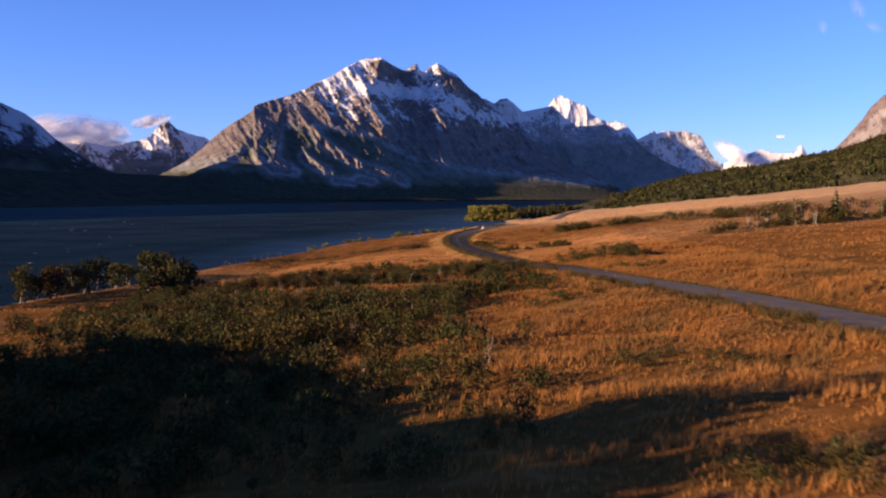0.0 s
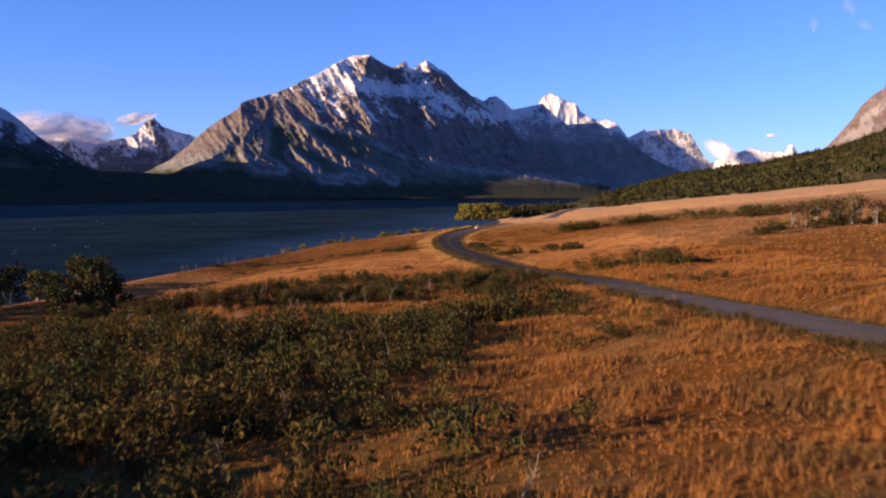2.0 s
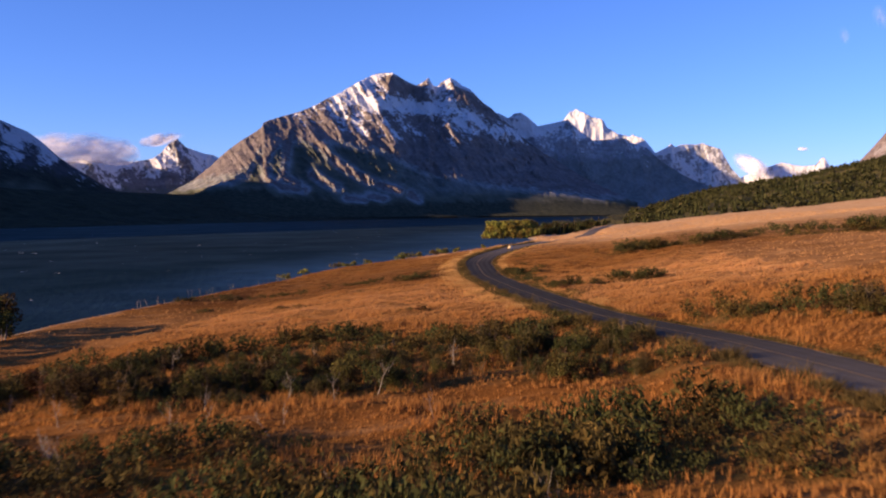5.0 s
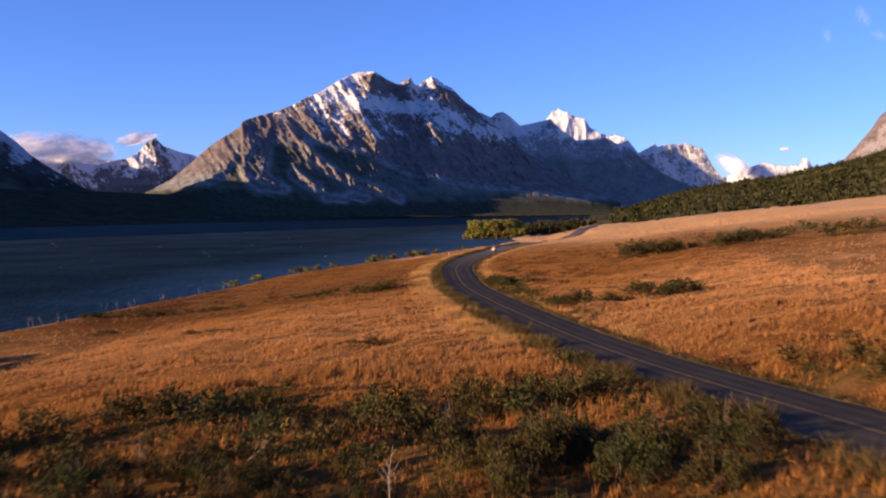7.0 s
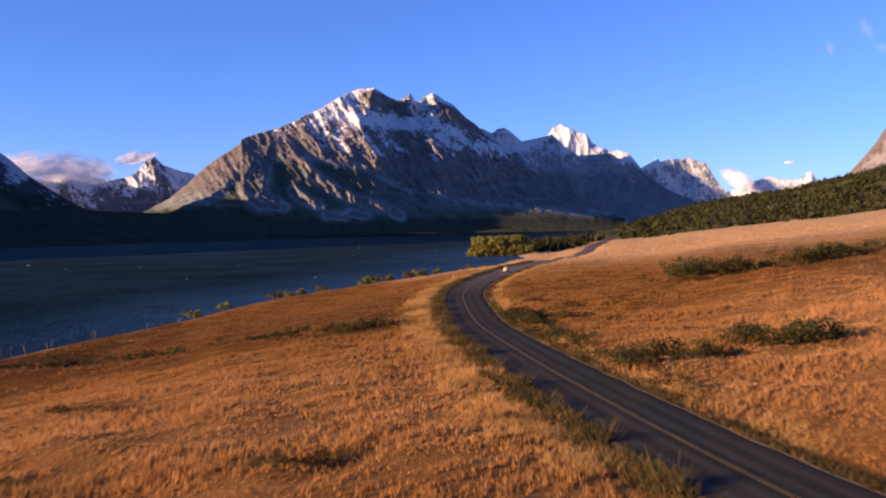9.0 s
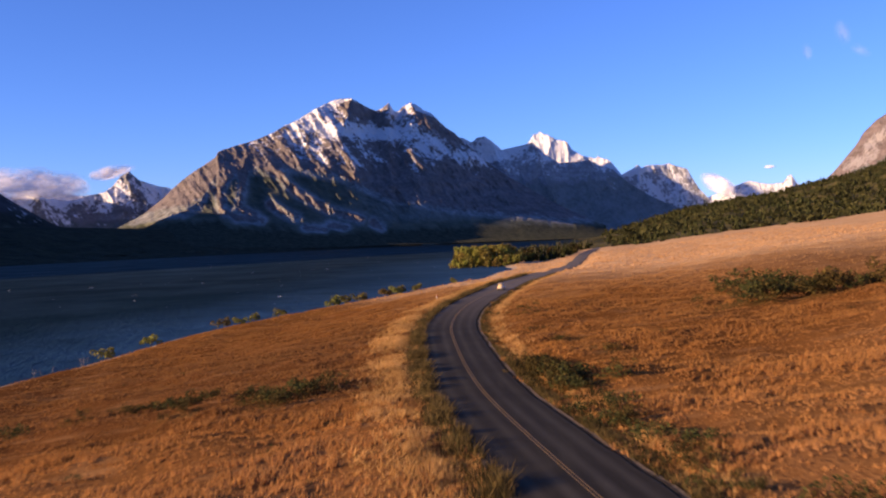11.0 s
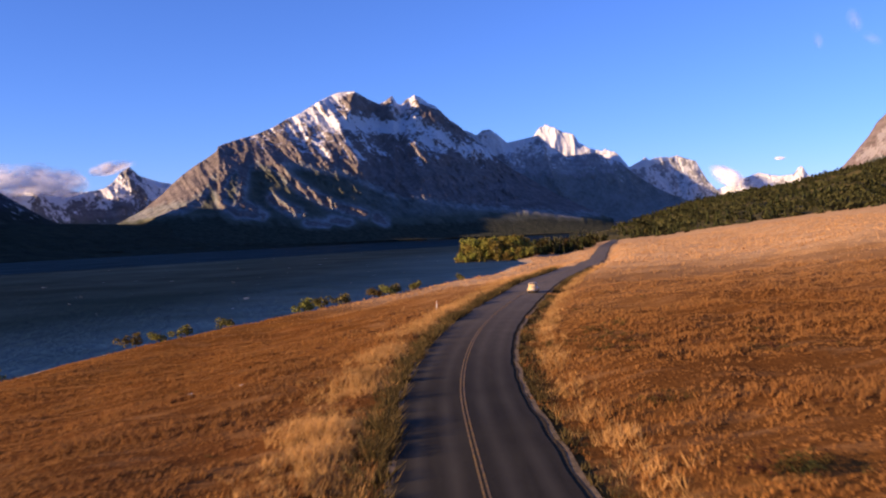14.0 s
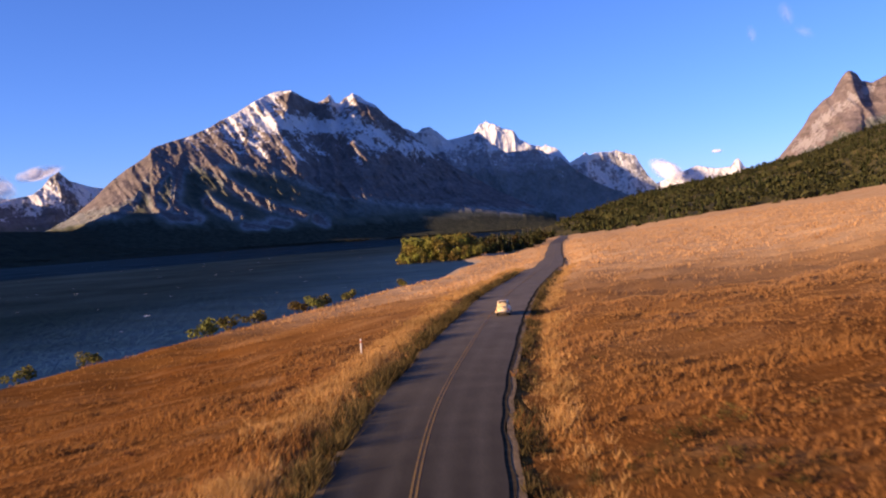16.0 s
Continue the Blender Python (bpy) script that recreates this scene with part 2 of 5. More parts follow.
def steps(a, b, fine0, fine1, step, grow=1.12):
    """Even steps between fine0 and fine1, growing outside."""
    v = list(np.arange(fine0, fine1 + 0.01, step))
    s = step
    while v[-1] < b:
        s *= grow
        v.append(v[-1] + s)
    s = step
    while v[0] > a:
        s *= grow
        v.insert(0, v[0] - s)
    return np.array(v)


gx, gy = steps(-420, 2600, -96, 108, 1.7, 1.06), steps(-160, 4800, 15, 480, 1.7, 1.035)
GX, GY = np.meshgrid(gx, gy, indexing="ij")
GZ = land(GX, GY)
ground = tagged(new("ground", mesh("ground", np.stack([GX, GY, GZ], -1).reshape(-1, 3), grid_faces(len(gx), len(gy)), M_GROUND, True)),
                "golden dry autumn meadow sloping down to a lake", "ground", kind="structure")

def attribute(me, name, values):
    at = me.attributes.new(name, "FLOAT", "POINT")
    at.data.foreach_set("value", np.asarray(values, np.float32).ravel())


# thickets: x, y, x, y of a line, its width, the number of shrubs, and how tall they stand
THICKETS = [
    (-58, 183, -42, 189, 4.5, 26, 1.8), (-42, 189, -24, 192, 4.5, 26, 1.7), (-24, 193, -15, 199, 4, 20, 1.8), (-16, 199, -9, 203, 3, 16, 1.5), (-10, 197, 2, 195, 5, 24, 1.6), (2, 196, 12, 197, 6, 34, 1.8),
    (-1, 150, 14, 147, 9, 40, 2.2), (-24, 158, -12, 162, 5, 16, 1.6), (-36, 150, -14, 150, 12, 46, 1.7), (-30, 133, -3, 130, 14, 60, 1.7),
    (-60, 165, -36, 150, 16, 50, 1.9), (-45, 105, -8, 98, 26, 80, 1.8), (-40, 84, -12, 80, 14, 40, 1.8), (-8, 110, 2, 120, 8, 16, 1.5),
    (-70, 170, -50, 178, 10, 30, 1.8), (-28, 172, -6, 176, 10, 26, 1.1), (-55, 140, -30, 132, 20, 50, 1.8), (-34, 116, -6, 112, 14, 40, 1.6), (-12, 92, 0, 100, 10, 20, 1.4), (-10, 138, 0, 136, 8, 16, 1.5),
    (6, 258, 9, 225, 3.5, 26, 1.0), (12, 212, 17, 184, 3.5, 24, 1.1), (18, 170, 25, 128, 4, 26, 0.9), (1.5, 300, 3.5, 275, 2.2, 12, 0.8), (15, 240, 24, 200, 2.5, 14, 0.9), (13.5, 300, 15, 268, 2.5, 14, 0.9),
    (25, 200, 39, 181, 5, 30, 2.0), (31, 166, 38, 156, 3.5, 12, 1.0), (9, 122, 19, 119, 6, 20, 1.0), (15, 132, 23, 128, 5, 12, 0.9), (12, 73, 22, 67, 5, 16, 1.0), (13, 41, 20, 38, 5, 14, 1.1),
    (-26, 188, 4, 184, 14, 44, 1.8), (4, 182, 13, 181, 12, 38, 1.8), (7, 172, 14, 167, 7, 18, 1.5), (-24, 186, -8, 186, 5, 26, 1.3), (-18, 176, 14, 173, 9, 26, 1.5), (4, 201, 11, 198, 3, 14, 0.8), (-30, 60, -4, 56, 22, 60, 1.7), (-22, 78, 2, 74, 8, 30, 1.5), (15, 259, 21, 259, 3, 10, 1.4), (27, 266, 36, 263, 3, 20, 1.7),
    (40, 344, 60, 340, 7, 36, 2.1), (60, 341, 86, 358, 7, 34, 2.2), (47, 366, 54, 356, 6, 22, 2.0), (83, 335, 112, 317, 6, 30, 2.6), (66, 232, 74, 232, 4, 12, 1.8),
    (86, 337, 125, 327, 6, 30, 2.4), (80, 248, 112, 238, 8, 34, 2.6), (19, 315, 21, 317, 1.5, 5, 1.2), (17, 370, 19, 371, 1.5, 4, 0.8), (-11, 311, -8, 311, 1.5, 4, 0.8), (-24, 318, -18, 316, 1.5, 5, 0.8),
    (-12, 304, -11, 304, 1.5, 4, 0.9), (-20, 306, -18, 306, 1.5, 4, 0.8), (-32, 314, -30, 314, 1.5, 4, 0.7), (-44, 320, -41, 320, 2, 6, 0.7), (-60, 318, -54, 319, 2, 8, 0.7), (-8, 232, -5, 232, 2, 5, 0.7), (-28, 258, -25, 258, 2, 5, 0.6),
    (19.5, 240, 15.3, 270, 3, 26, 0.75), (15.3, 270, 11.5, 318, 3, 40, 0.9), (-27, 315, -24, 315, 2, 7, 1.1), (-21, 313, -18, 313.5, 2.5, 9, 1.1), (-14, 307.6, -7.5, 308.3, 2.5, 20, 1.15), (15.5, 300, 17.5, 300.5, 2, 7, 0.9), (11.9, 314, 13.2, 297, 2.4, 34, 1.15),
    (-65.5, 312, -36, 314.7, 2, 44, 0.95), (-54, 286.7, -49.7, 289.6, 2, 10, 0.7), (-32.3, 262, -24.3, 257.5, 2, 16, 0.65), (-8.3, 232.4, -4.5, 232, 2, 8, 0.8), (-25.8, 233, -21.8, 232.7, 2, 8, 0.6), (15.7, 263.6, 26, 262.4, 2, 18, 1.2), (15, 325, 17, 326, 1.5, 5, 0.8),
    (1.0, 314, 1.8, 314.6, 1.2, 5, 1.5), (14, 369, 19.5, 364, 3, 18, 0.45), (16, 361, 18, 360, 2, 8, 0.4), (24, 353, 26, 352, 2, 8, 0.4), (14, 341, 16, 341, 2, 6, 0.4),
    # the hedge's western end and the wide scrubland by the lake
    (-26, 190, -36, 181, 6, 30, 2.0), (-36, 181, -46, 166, 7, 40, 2.0), (-48, 150, -26, 140, 16, 60, 2.0), (-30, 128, -6, 124, 16, 60, 2.0), (0, 145, 15, 142, 8, 30, 2.3), (-34, 104, -10, 100, 20, 50, 2.1),
    (-62, 152, -30, 140, 26, 80, 2.1), (-50, 118, -8, 112, 26, 100, 2.1), (-40, 90, -4, 84, 26, 90, 2.0), (-30, 62, -2, 56, 26, 60, 2.0), (-34, 176, -6, 168, 14, 70, 1.9), (-12, 140, 2, 128, 12, 40, 2.0),
]


def glade(x, y):
    """An open tongue of tall grass between the hedge and the scrub below it (1 inside)."""
    mid = np.interp(x, [-30, -24, -14, -1, 12, 24, 34], [154, 158, 162, 164, 161, 151, 140])
    half = np.interp(x, [-32, -26, -12, 4, 16, 28], [0, 2.5, 4.5, 5.5, 6, 7])
    return np.clip((half + 1.5 - np.abs(y - mid)) / 2, 0, 1) * (x > -32) * (x < 34)


def thicket_mask(x, y):
    out = np.zeros_like(x)
    for x0, y0, x1, y1, w, n, h in THICKETS:
        vx, vy = x1 - x0, y1 - y0
        t = np.clip(((x - x0) * vx + (y - y0) * vy) / (vx * vx + vy * vy), 0, 1)
        d = np.hypot(x - x0 - t * vx, y - y0 - t * vy)
        out = np.maximum(out, np.clip(1.35 - d / (w * 0.5 + 0.4), 0, 1) * min(1, 0.35 + h * 0.3))
    return out * (1 - glade(x, y))


def verge_mask(x, y):
    """The greener strips beside the road."""
    d = np.abs(x - road_x(y)) - ROAD_W / 2
    return np.clip(1 - np.abs(d - 1.0) / 1.6, 0, 1) * (y < 560) * np.clip(0.65 + 0.5 * sine_noise(x, y, 9, 31), 0, 1)


ROAD_W = 6.8
near = (GX > -130) & (GX < 160) & (GY > 0) & (GY < 600)
sm = np.zeros_like(GX)
sm[near] = np.maximum(thicket_mask(GX[near], GY[near]), 0.55 * verge_mask(GX[near], GY[near]))
attribute(ground.data, "scrub", sm * np.clip(0.75 + 0.5 * sine_noise(GX, GY, 4, 12), 0, 1))
attribute(ground.data, "shore", np.clip((0.95 - GZ) / 0.5, 0, 1))

wx, wy = steps(-6000, 6000, -260, 150, 10, 1.35), steps(-900, 4800, 150, 950, 10, 1.3)
WX, WY = np.meshgrid(wx, wy, indexing="ij")
water = tagged(new("water", mesh("water", np.stack([WX, WY, 0 * WX], -1).reshape(-1, 3), grid_faces(len(wx), len(wy)), M_WATER)),
               "dark blue wind-ruffled lake water", "lake", kind="structure")
# the shallows along the near bank and in the cove
off_bank = (shore_x(np.clip(WY, -250, 1400)) - WX) * np.interp(WY, [300, 520, 700, 1000], [1.6, 1.0, 0.6, 0.5])
attribute(water.data, "shallow", np.clip(1 - off_bank / 75, 0, 1) ** 1.3 * np.clip((WY - 260) / 160, 0, 1) * np.clip((1300 - WY) / 250, 0, 1))

# ---- road ----
ry = np.arange(-60, 1200, 1.5)
rx = road_x(ry)
tx, ty = np.gradient(rx), np.gradient(ry)
tl = np.hypot(tx, ty)
nx, ny = ty / tl, -tx / tl
rz = field(rx, ry)


def strip(lo, hi, lift, y0=-60, y1=1200, n=5, ragged=0.0):
    sel = (ry >= y0) & (ry <= y1)
    o = np.linspace(lo, hi, n)[None] + 0 * ry[sel][:, None]
    if ragged:
        o[:, 0] += ragged * sine_noise(ry[sel], ry[sel] * 0.3, 6, 7)
        o[:, -1] += ragged * sine_noise(ry[sel], ry[sel] * 0.4, 7, 8)
    v = np.stack([rx[sel][:, None] + o * nx[sel][:, None], ry[sel][:, None] + o * ny[sel][:, None], rz[sel][:, None] + lift - 0.012 * np.abs(o)], -1)
    return v.reshape(-1, 3), grid_faces(int(sel.sum()), n)


road = tagged(new("road", mesh("road", *strip(-ROAD_W / 2, ROAD_W / 2, 0.09, n=9, ragged=0.08), M_ROAD)),
              "worn two-lane asphalt road curving through dry grass", "road", kind="structure")
attribute(road.data, "across", np.tile(np.linspace(-ROAD_W / 2, ROAD_W / 2, 9), len(ry)))


# ---- mountains ----
HUB = (2.0, 165.0, 20.0)


def fractal(X, Y, Z, scale, octaves=5, seed=0):
    """Ridged fractal noise over arrays, centred on nought."""
    x, y, z = X.ravel() / scale + seed * 7.3, Y.ravel() / scale - seed * 3.1, np.broadcast_to(Z, X.shape).ravel() / scale + seed
    q = np.fromiter((noise.ridged_multi_fractal(p, 0.9, 2.1, octaves, 1.0, 2.0) for p in zip(x, y, z)), float, X.size).reshape(X.shape)
    return q - q.mean()


def hill(name, sky_line, ridge, foot, mat, label, seed, relief, spread, rows=80, cols=200, lean=1.2, from_ground=False):
    """A rounded hill whose crest follows sky_line (degrees right of north, degrees up, seen from HUB) at the distance ridge; its flank comes down to foot."""
    az, el = np.array(sky_line).T * spread
    a = np.linspace(az[0], az[-1], cols)
    s = np.concatenate([np.linspace(0, 1, rows), 1 + np.linspace(0, 1, 10)[1:] * 0.5])
    A, S = np.meshgrid(np.radians(a), s, indexing="ij")
    R, F = ridge(np.degrees(A)), foot(np.degrees(A))
    r = F + (R - F) * S
    X, Y = HUB[0] + r * np.sin(A), HUB[1] + r * np.cos(A)
    H = HUB[2] + R * np.tan(np.radians(np.interp(a, az, el)))[:, None]
    u = np.clip(S, 0, 1)
    low = field(HUB[0] + F * np.sin(A), HUB[1] + F * np.cos(A)) - 2 if from_ground else 0.0
    base = low + (H - low) * np.where(S <= 1, u ** lean, 1 - 1.2 * (S - 1))
    size = float(np.max(H)) * 0.9
    n1 = fractal(R * A, r * 0.55, 0.0, size * 0.75, 6, seed)
    n2 = fractal(R * A, r * 0.4, 0.25 * base, size * 0.2, 5, seed + 5)
    n3 = fractal(X, Y, base, size * 0.055, 4, seed + 9)
    win = np.clip(u / 0.25, 0, 1) * (1 - 0.85 * u ** 6)
    Z = base + size * relief * win * (0.5 * n1 + 0.26 * n2 + 0.13 * n3)
    top = np.minimum(Z, HUB[2] + (H - HUB[2]) * r / R * 0.99)
    Z = np.where(S < 0.97, top, np.where(S <= 1, top + size * 0.014 * n2, Z))
    if not from_ground:
        Z = np.where(S <= 0, -20, Z)
    ob = new(name, mesh(name, np.stack([X, Y, Z], -1).reshape(-1, 3), grid_faces(len(a), len(s)), mat, True))
    return tagged(ob, label, "mountain", kind="structure"), (X, Y, Z)


def ridged(X, Y, octaves=5, seed=0):
    """Ridged fractal noise over arrays, centred on nought."""
    x, y = X.ravel() + seed * 7.3, Y.ravel() - seed * 3.1
    q = np.fromiter((noise.ridged_multi_fractal((p, r, seed), 0.9, 2.1, octaves, 1.0, 2.0) for p, r in zip(x, y)), float, X.size).reshape(X.shape)
    return q - q.mean()


def spread_of(a, e, lines, wide):
    """How near each direction lies to any of the lines (1 on them)."""
    d = np.full(a.shape, 99.0)
    for pts in lines:
        pts = np.array(pts)
        for p, q in zip(pts[:-1], pts[1:]):
            v = q - p
            t = np.clip(((a - p[0]) * v[0] + (e - p[1]) * v[1]) / (v @ v), 0, 1)
            d = np.minimum(d, np.hypot(a - p[0] - t * v[0], e - p[1] - t * v[1]))
    return np.exp(-(d / wide) ** 2)


def massif(name, sky_line, crest, foot, mat, label, seed, ribs=(), cols=300, rows=120, steep=0.7, dip=0.6, rough=1.0, fine=1.0, snow=None, timber=None, jag=0.02, low=-0.25):
    """A rock massif seen from HUB: its crest follows sky_line (degrees right of north, degrees up) at the distance crest, its foot lies at the distance foot.
    ribs: buttresses (metres they stand out, width to the west and to the east in degrees, line from top to bottom); dip: how far gullies slant to the east on the way down."""
    az, el = np.array(sky_line).T
    a = np.linspace(az[0], az[-1], cols)
    top = np.interp(a, az, el) + jag * np.array([noise.fractal((q * 4.0, seed, 0), 0.7, 2.2, 5) for q in a])
    u = np.linspace(0, 1, rows)
    A, U = np.meshgrid(a, u, indexing="ij")
    E = low + (top[:, None] - low) * U
    R, F = np.interp(A, *zip(*crest)), np.interp(A, *zip(*foot))
    r = F + (R - F) * U ** steep
    deg = R * math.pi / 180
    # gullies and ribs at three sizes, running down and to the east
    X, Y = A + dip * (E - 4), E
    n1 = ridged(X / 1.9, Y / 3.4, 5, seed)
    n2 = ridged(X / 0.62, Y / 1.3, 5, seed + 3)
    n3 = ridged(X / 0.24, Y / 0.35, 3, seed + 7)
    win = np.clip(U / 0.15, 0, 1) * np.clip((E - 0.7) / 1.5, 0, 1)
    r = r - win * deg * rough * (0.40 * n1 + fine * (0.26 * n2 + 0.11 * n3))
    for h, west, east, pts in ribs:
        px, pe = np.array(pts)[::-1].T
        d = A - np.interp(E, pe, px) + 0.10 * n2
        fade = np.clip((E - pe[0]) / 0.5 + 1, 0, 1) * np.clip((pe[-1] - E) / 0.5 + 1, 0, 1)
        r = r - h * fade * np.where(d < 0, np.exp(d / west), np.exp(-d / east))
    r = np.maximum.accumulate(r + 0.02 * deg * E, axis=1)
    # the far side falls away behind the crest
    back = np.linspace(0, 1, 6)[1:]
    Rb = r[:, -1:] + 260 * back
    rr = np.concatenate([r, Rb], 1)
    zz = HUB[2] + np.concatenate([r * np.tan(np.radians(E)), r[:, -1:] * np.tan(np.radians(E[:, -1:])) - 420 * back ** 1.2], 1)
    AA = np.radians(np.concatenate([A, np.repeat(A[:, -1:], 5, 1)], 1))
    ob = new(name, mesh(name, np.stack([HUB[0] + rr * np.sin(AA), HUB[1] + rr * np.cos(AA), zz], -1).reshape(-1, 3), grid_faces(cols, rows + 5), mat, True))

    def full(q):
        return np.concatenate([q, np.repeat(q[:, -1:], 5, 1)], 1)
    gul = -(0.5 * n1 + 0.5 * n2)
    attribute(ob.data, "snow", full(snow(A, E, gul) if snow else 0 * A))
    attribute(ob.data, "timber", full(timber(A, E, gul) if timber else 0 * A))
    return tagged(ob, label, "mountain", kind="structure")


def massif_mat(name, rock, snow=(0.82, 0.82, 0.85), wood=((0.105, 0.115, 0.105), (0.165, 0.172, 0.160)), grain=1.0, layered=0.6, forest=True):
    """Bedded rock, with snow and timber where the mountain carries them."""
    k = Mat(name, 1.0, 0.0)
    fine = k.noise(0.05 * grain, 7, 0.72)
    blot = k.noise(0.014 * grain, 6, 0.65)
    beds = k.noise(0.03, 4, vec=k.pos(0.10, 0.10, 1.5))
    c = k.ramp(k.math("ADD", k.math("MULTIPLY", beds, layered), k.math("MULTIPLY", blot, 1 - layered)), (0.32, tuple(0.62 * q for q in rock)), (0.5, rock), (0.68, tuple(1.35 * q for q in rock)))
    c = k.mix(k.ramp(fine, (0.34, 0.65), (0.56, 0.0)), c, tuple(0.45 * q for q in rock))
    # timber and dense forest tones are lifted to include haze
    t = k.math("ADD", k.attr("timber"), k.math("ADD", k.math("MULTIPLY", k.math("SUBTRACT", fine, 0.5), 1.3), k.math("MULTIPLY", k.math("SUBTRACT", blot, 0.5), 1.2)))
    c = k.mix(k.ramp(t, (0.42, 0.0), (0.60, 1.0)), c, k.ramp(k.math("ADD", k.math("MULTIPLY", blot, 0.5), k.math("MULTIPLY", fine, 0.5)), (0.40, wood[0]), (0.58, wood[1])))
    dense = k.math("MULTIPLY", k.math("SUBTRACT", k.attr("timber"), 0.85), 2.2 if forest else 0.0, True)
    c = k.mix(dense, c, k.ramp(blot, (0.35, (0.085, 0.095, 0.070)), (0.65, (0.165, 0.165, 0.118))))
    firs = k.math("MULTIPLY", k.math("SUBTRACT", k.attr("timber"), 1.4), 2.5 if forest else 0.0, True)
    c = k.mix(firs, c, k.ramp(fine, (0.35, (0.040, 0.046, 0.030)), (0.65, (0.100, 0.100, 0.068))))
    w = k.math("ADD", k.attr("snow"), k.math("ADD", k.math("MULTIPLY", k.math("SUBTRACT", fine, 0.5), 1.5), k.math("MULTIPLY", k.math("SUBTRACT", blot, 0.5), 1.1)))
    c = k.mix(k.ramp(w, (0.44, 0.0), (0.58, 1.0)), c, snow)
    k.color(c).bump(k.math("ADD", fine, blot), 1.0, 20.0)
    return k.m


MAIN = [(-18.22, 1.08), (-17.42, 1.47), (-16.3, 2.06), (-15.15, 2.98), (-14.76, 3.38), (-13.99, 4.05), (-13.43, 4.46), (-12.66, 4.93), (-12.09, 5.33), (-11.98, 5.6), (-11.68, 5.74), (-10.81, 6.01), (-9.8, 6.28), (-8.78, 6.69), (-7.92, 7.17), (-7.23, 7.44),
        (-6.71, 7.77), (-6.02, 8.15), (-5.32, 8.48), (-4.91, 8.62), (-4.01, 8.68), (-3.67, 8.51), (-3.19, 8.2), (-2.5, 7.89), (-2.15, 8.03), (-1.73, 8.36), (-1.43, 7.85), (-1.19, 7.81), (-0.9, 8.08), (-0.41, 8.34), (-0.06, 8.2), (0.38, 7.86), (0.83, 7.65),
        (1.24, 7.23), (1.69, 6.78), (2.2, 6.43), (2.54, 6.08), (3.13, 5.55), (3.71, 4.99), (4.5, 4.31), (5.36, 3.67), (6.39, 3.06), (7.76, 2.17), (9.12, 1.45), (11.15, 0.48)]
# bare rock ribs on the flank
SCREE = [[(-10.32, 5.34), (-10.58, 4.59), (-10.64, 3.3), (-10.9, 2.28), (-9.9, 1.76)], [(-11.18, 4.59), (-11.94, 3.31), (-11.83, 2.29), (-10.91, 1.67), (-9.57, 1.52)],
         [(-9.0, 4.75), (-7.95, 3.6), (-6.95, 2.8), (-5.56, 2.02), (-3.67, 1.38)], [(-8.97, 2.5), (-8.37, 2.0), (-7.5, 1.6)], [(-2.9, 1.1), (-2.4, 0.7)], [(-1.5, 3.1), (-1.1, 2.7)], [(3.3, 2.7), (3.7, 2.4)], [(4.9, 2.6), (5.4, 2.0)], [(0.6, 5.5), (1.2, 4.7)], [(-5.5, 1.1), (-4.6, 0.9)], [(-7.0, 0.9), (-5.8, 0.8)]]
MAIN_RIBS = [(62, 2.6, 0.6, [(-11.99, 5.57), (-12.11, 4.49), (-12.36, 3.65), (-13.14, 2.71), (-14.54, 1.81), (-17.11, 1.33)]),
             (30, 0.42, 0.25, SCREE[0]), (30, 0.42, 0.25, SCREE[1]), (58, 0.62, 0.40, [(-9.48, 5.51), (-8.62, 4.59), (-7.62, 3.69), (-6.62, 2.86), (-5.26, 2.12), (-3.37, 1.43)]), (40, 0.4, 0.4, [(-8.8, 2.7), (-8.1, 2.09), (-7.1, 1.5)]),
             (60, 0.7, 0.35, [(-5.85, 8.04), (-5.18, 7.2), (-4.75, 6.17), (-4.02, 4.8), (-3.69, 4.0)]), (70, 0.8, 0.9, [(-3.94, 8.65), (-4.23, 8.04), (-4.49, 7.02)]), (44, 0.5, 0.4, [(-2.24, 7.01), (-1.39, 6.31), (-0.7, 5.68), (-0.26, 4.99), (0.66, 3.7)]),
             (35, 0.3, 0.3, [(0.69, 5.53), (1.27, 4.62)]), (32, 0.3, 0.25, [(-7.24, 7.03), (-7.02, 6.18), (-6.07, 5.5), (-5.41, 4.57)]), (32, 0.3, 0.25, [(-8.78, 6.52), (-7.78, 5.74), (-7.18, 4.92)]),
             (45, 0.35, 0.5, [(-1.73, 8.36), (-1.47, 7.68), (-0.33, 6.98)]), (45, 0.4, 0.6, [(-0.41, 8.34), (0.37, 7.48), (1.57, 6.09), (2.94, 4.86)]), (40, 0.5, 0.5, [(-1.75, 3.4), (-0.59, 2.15)]), (40, 0.4, 0.4, SCREE[7])]


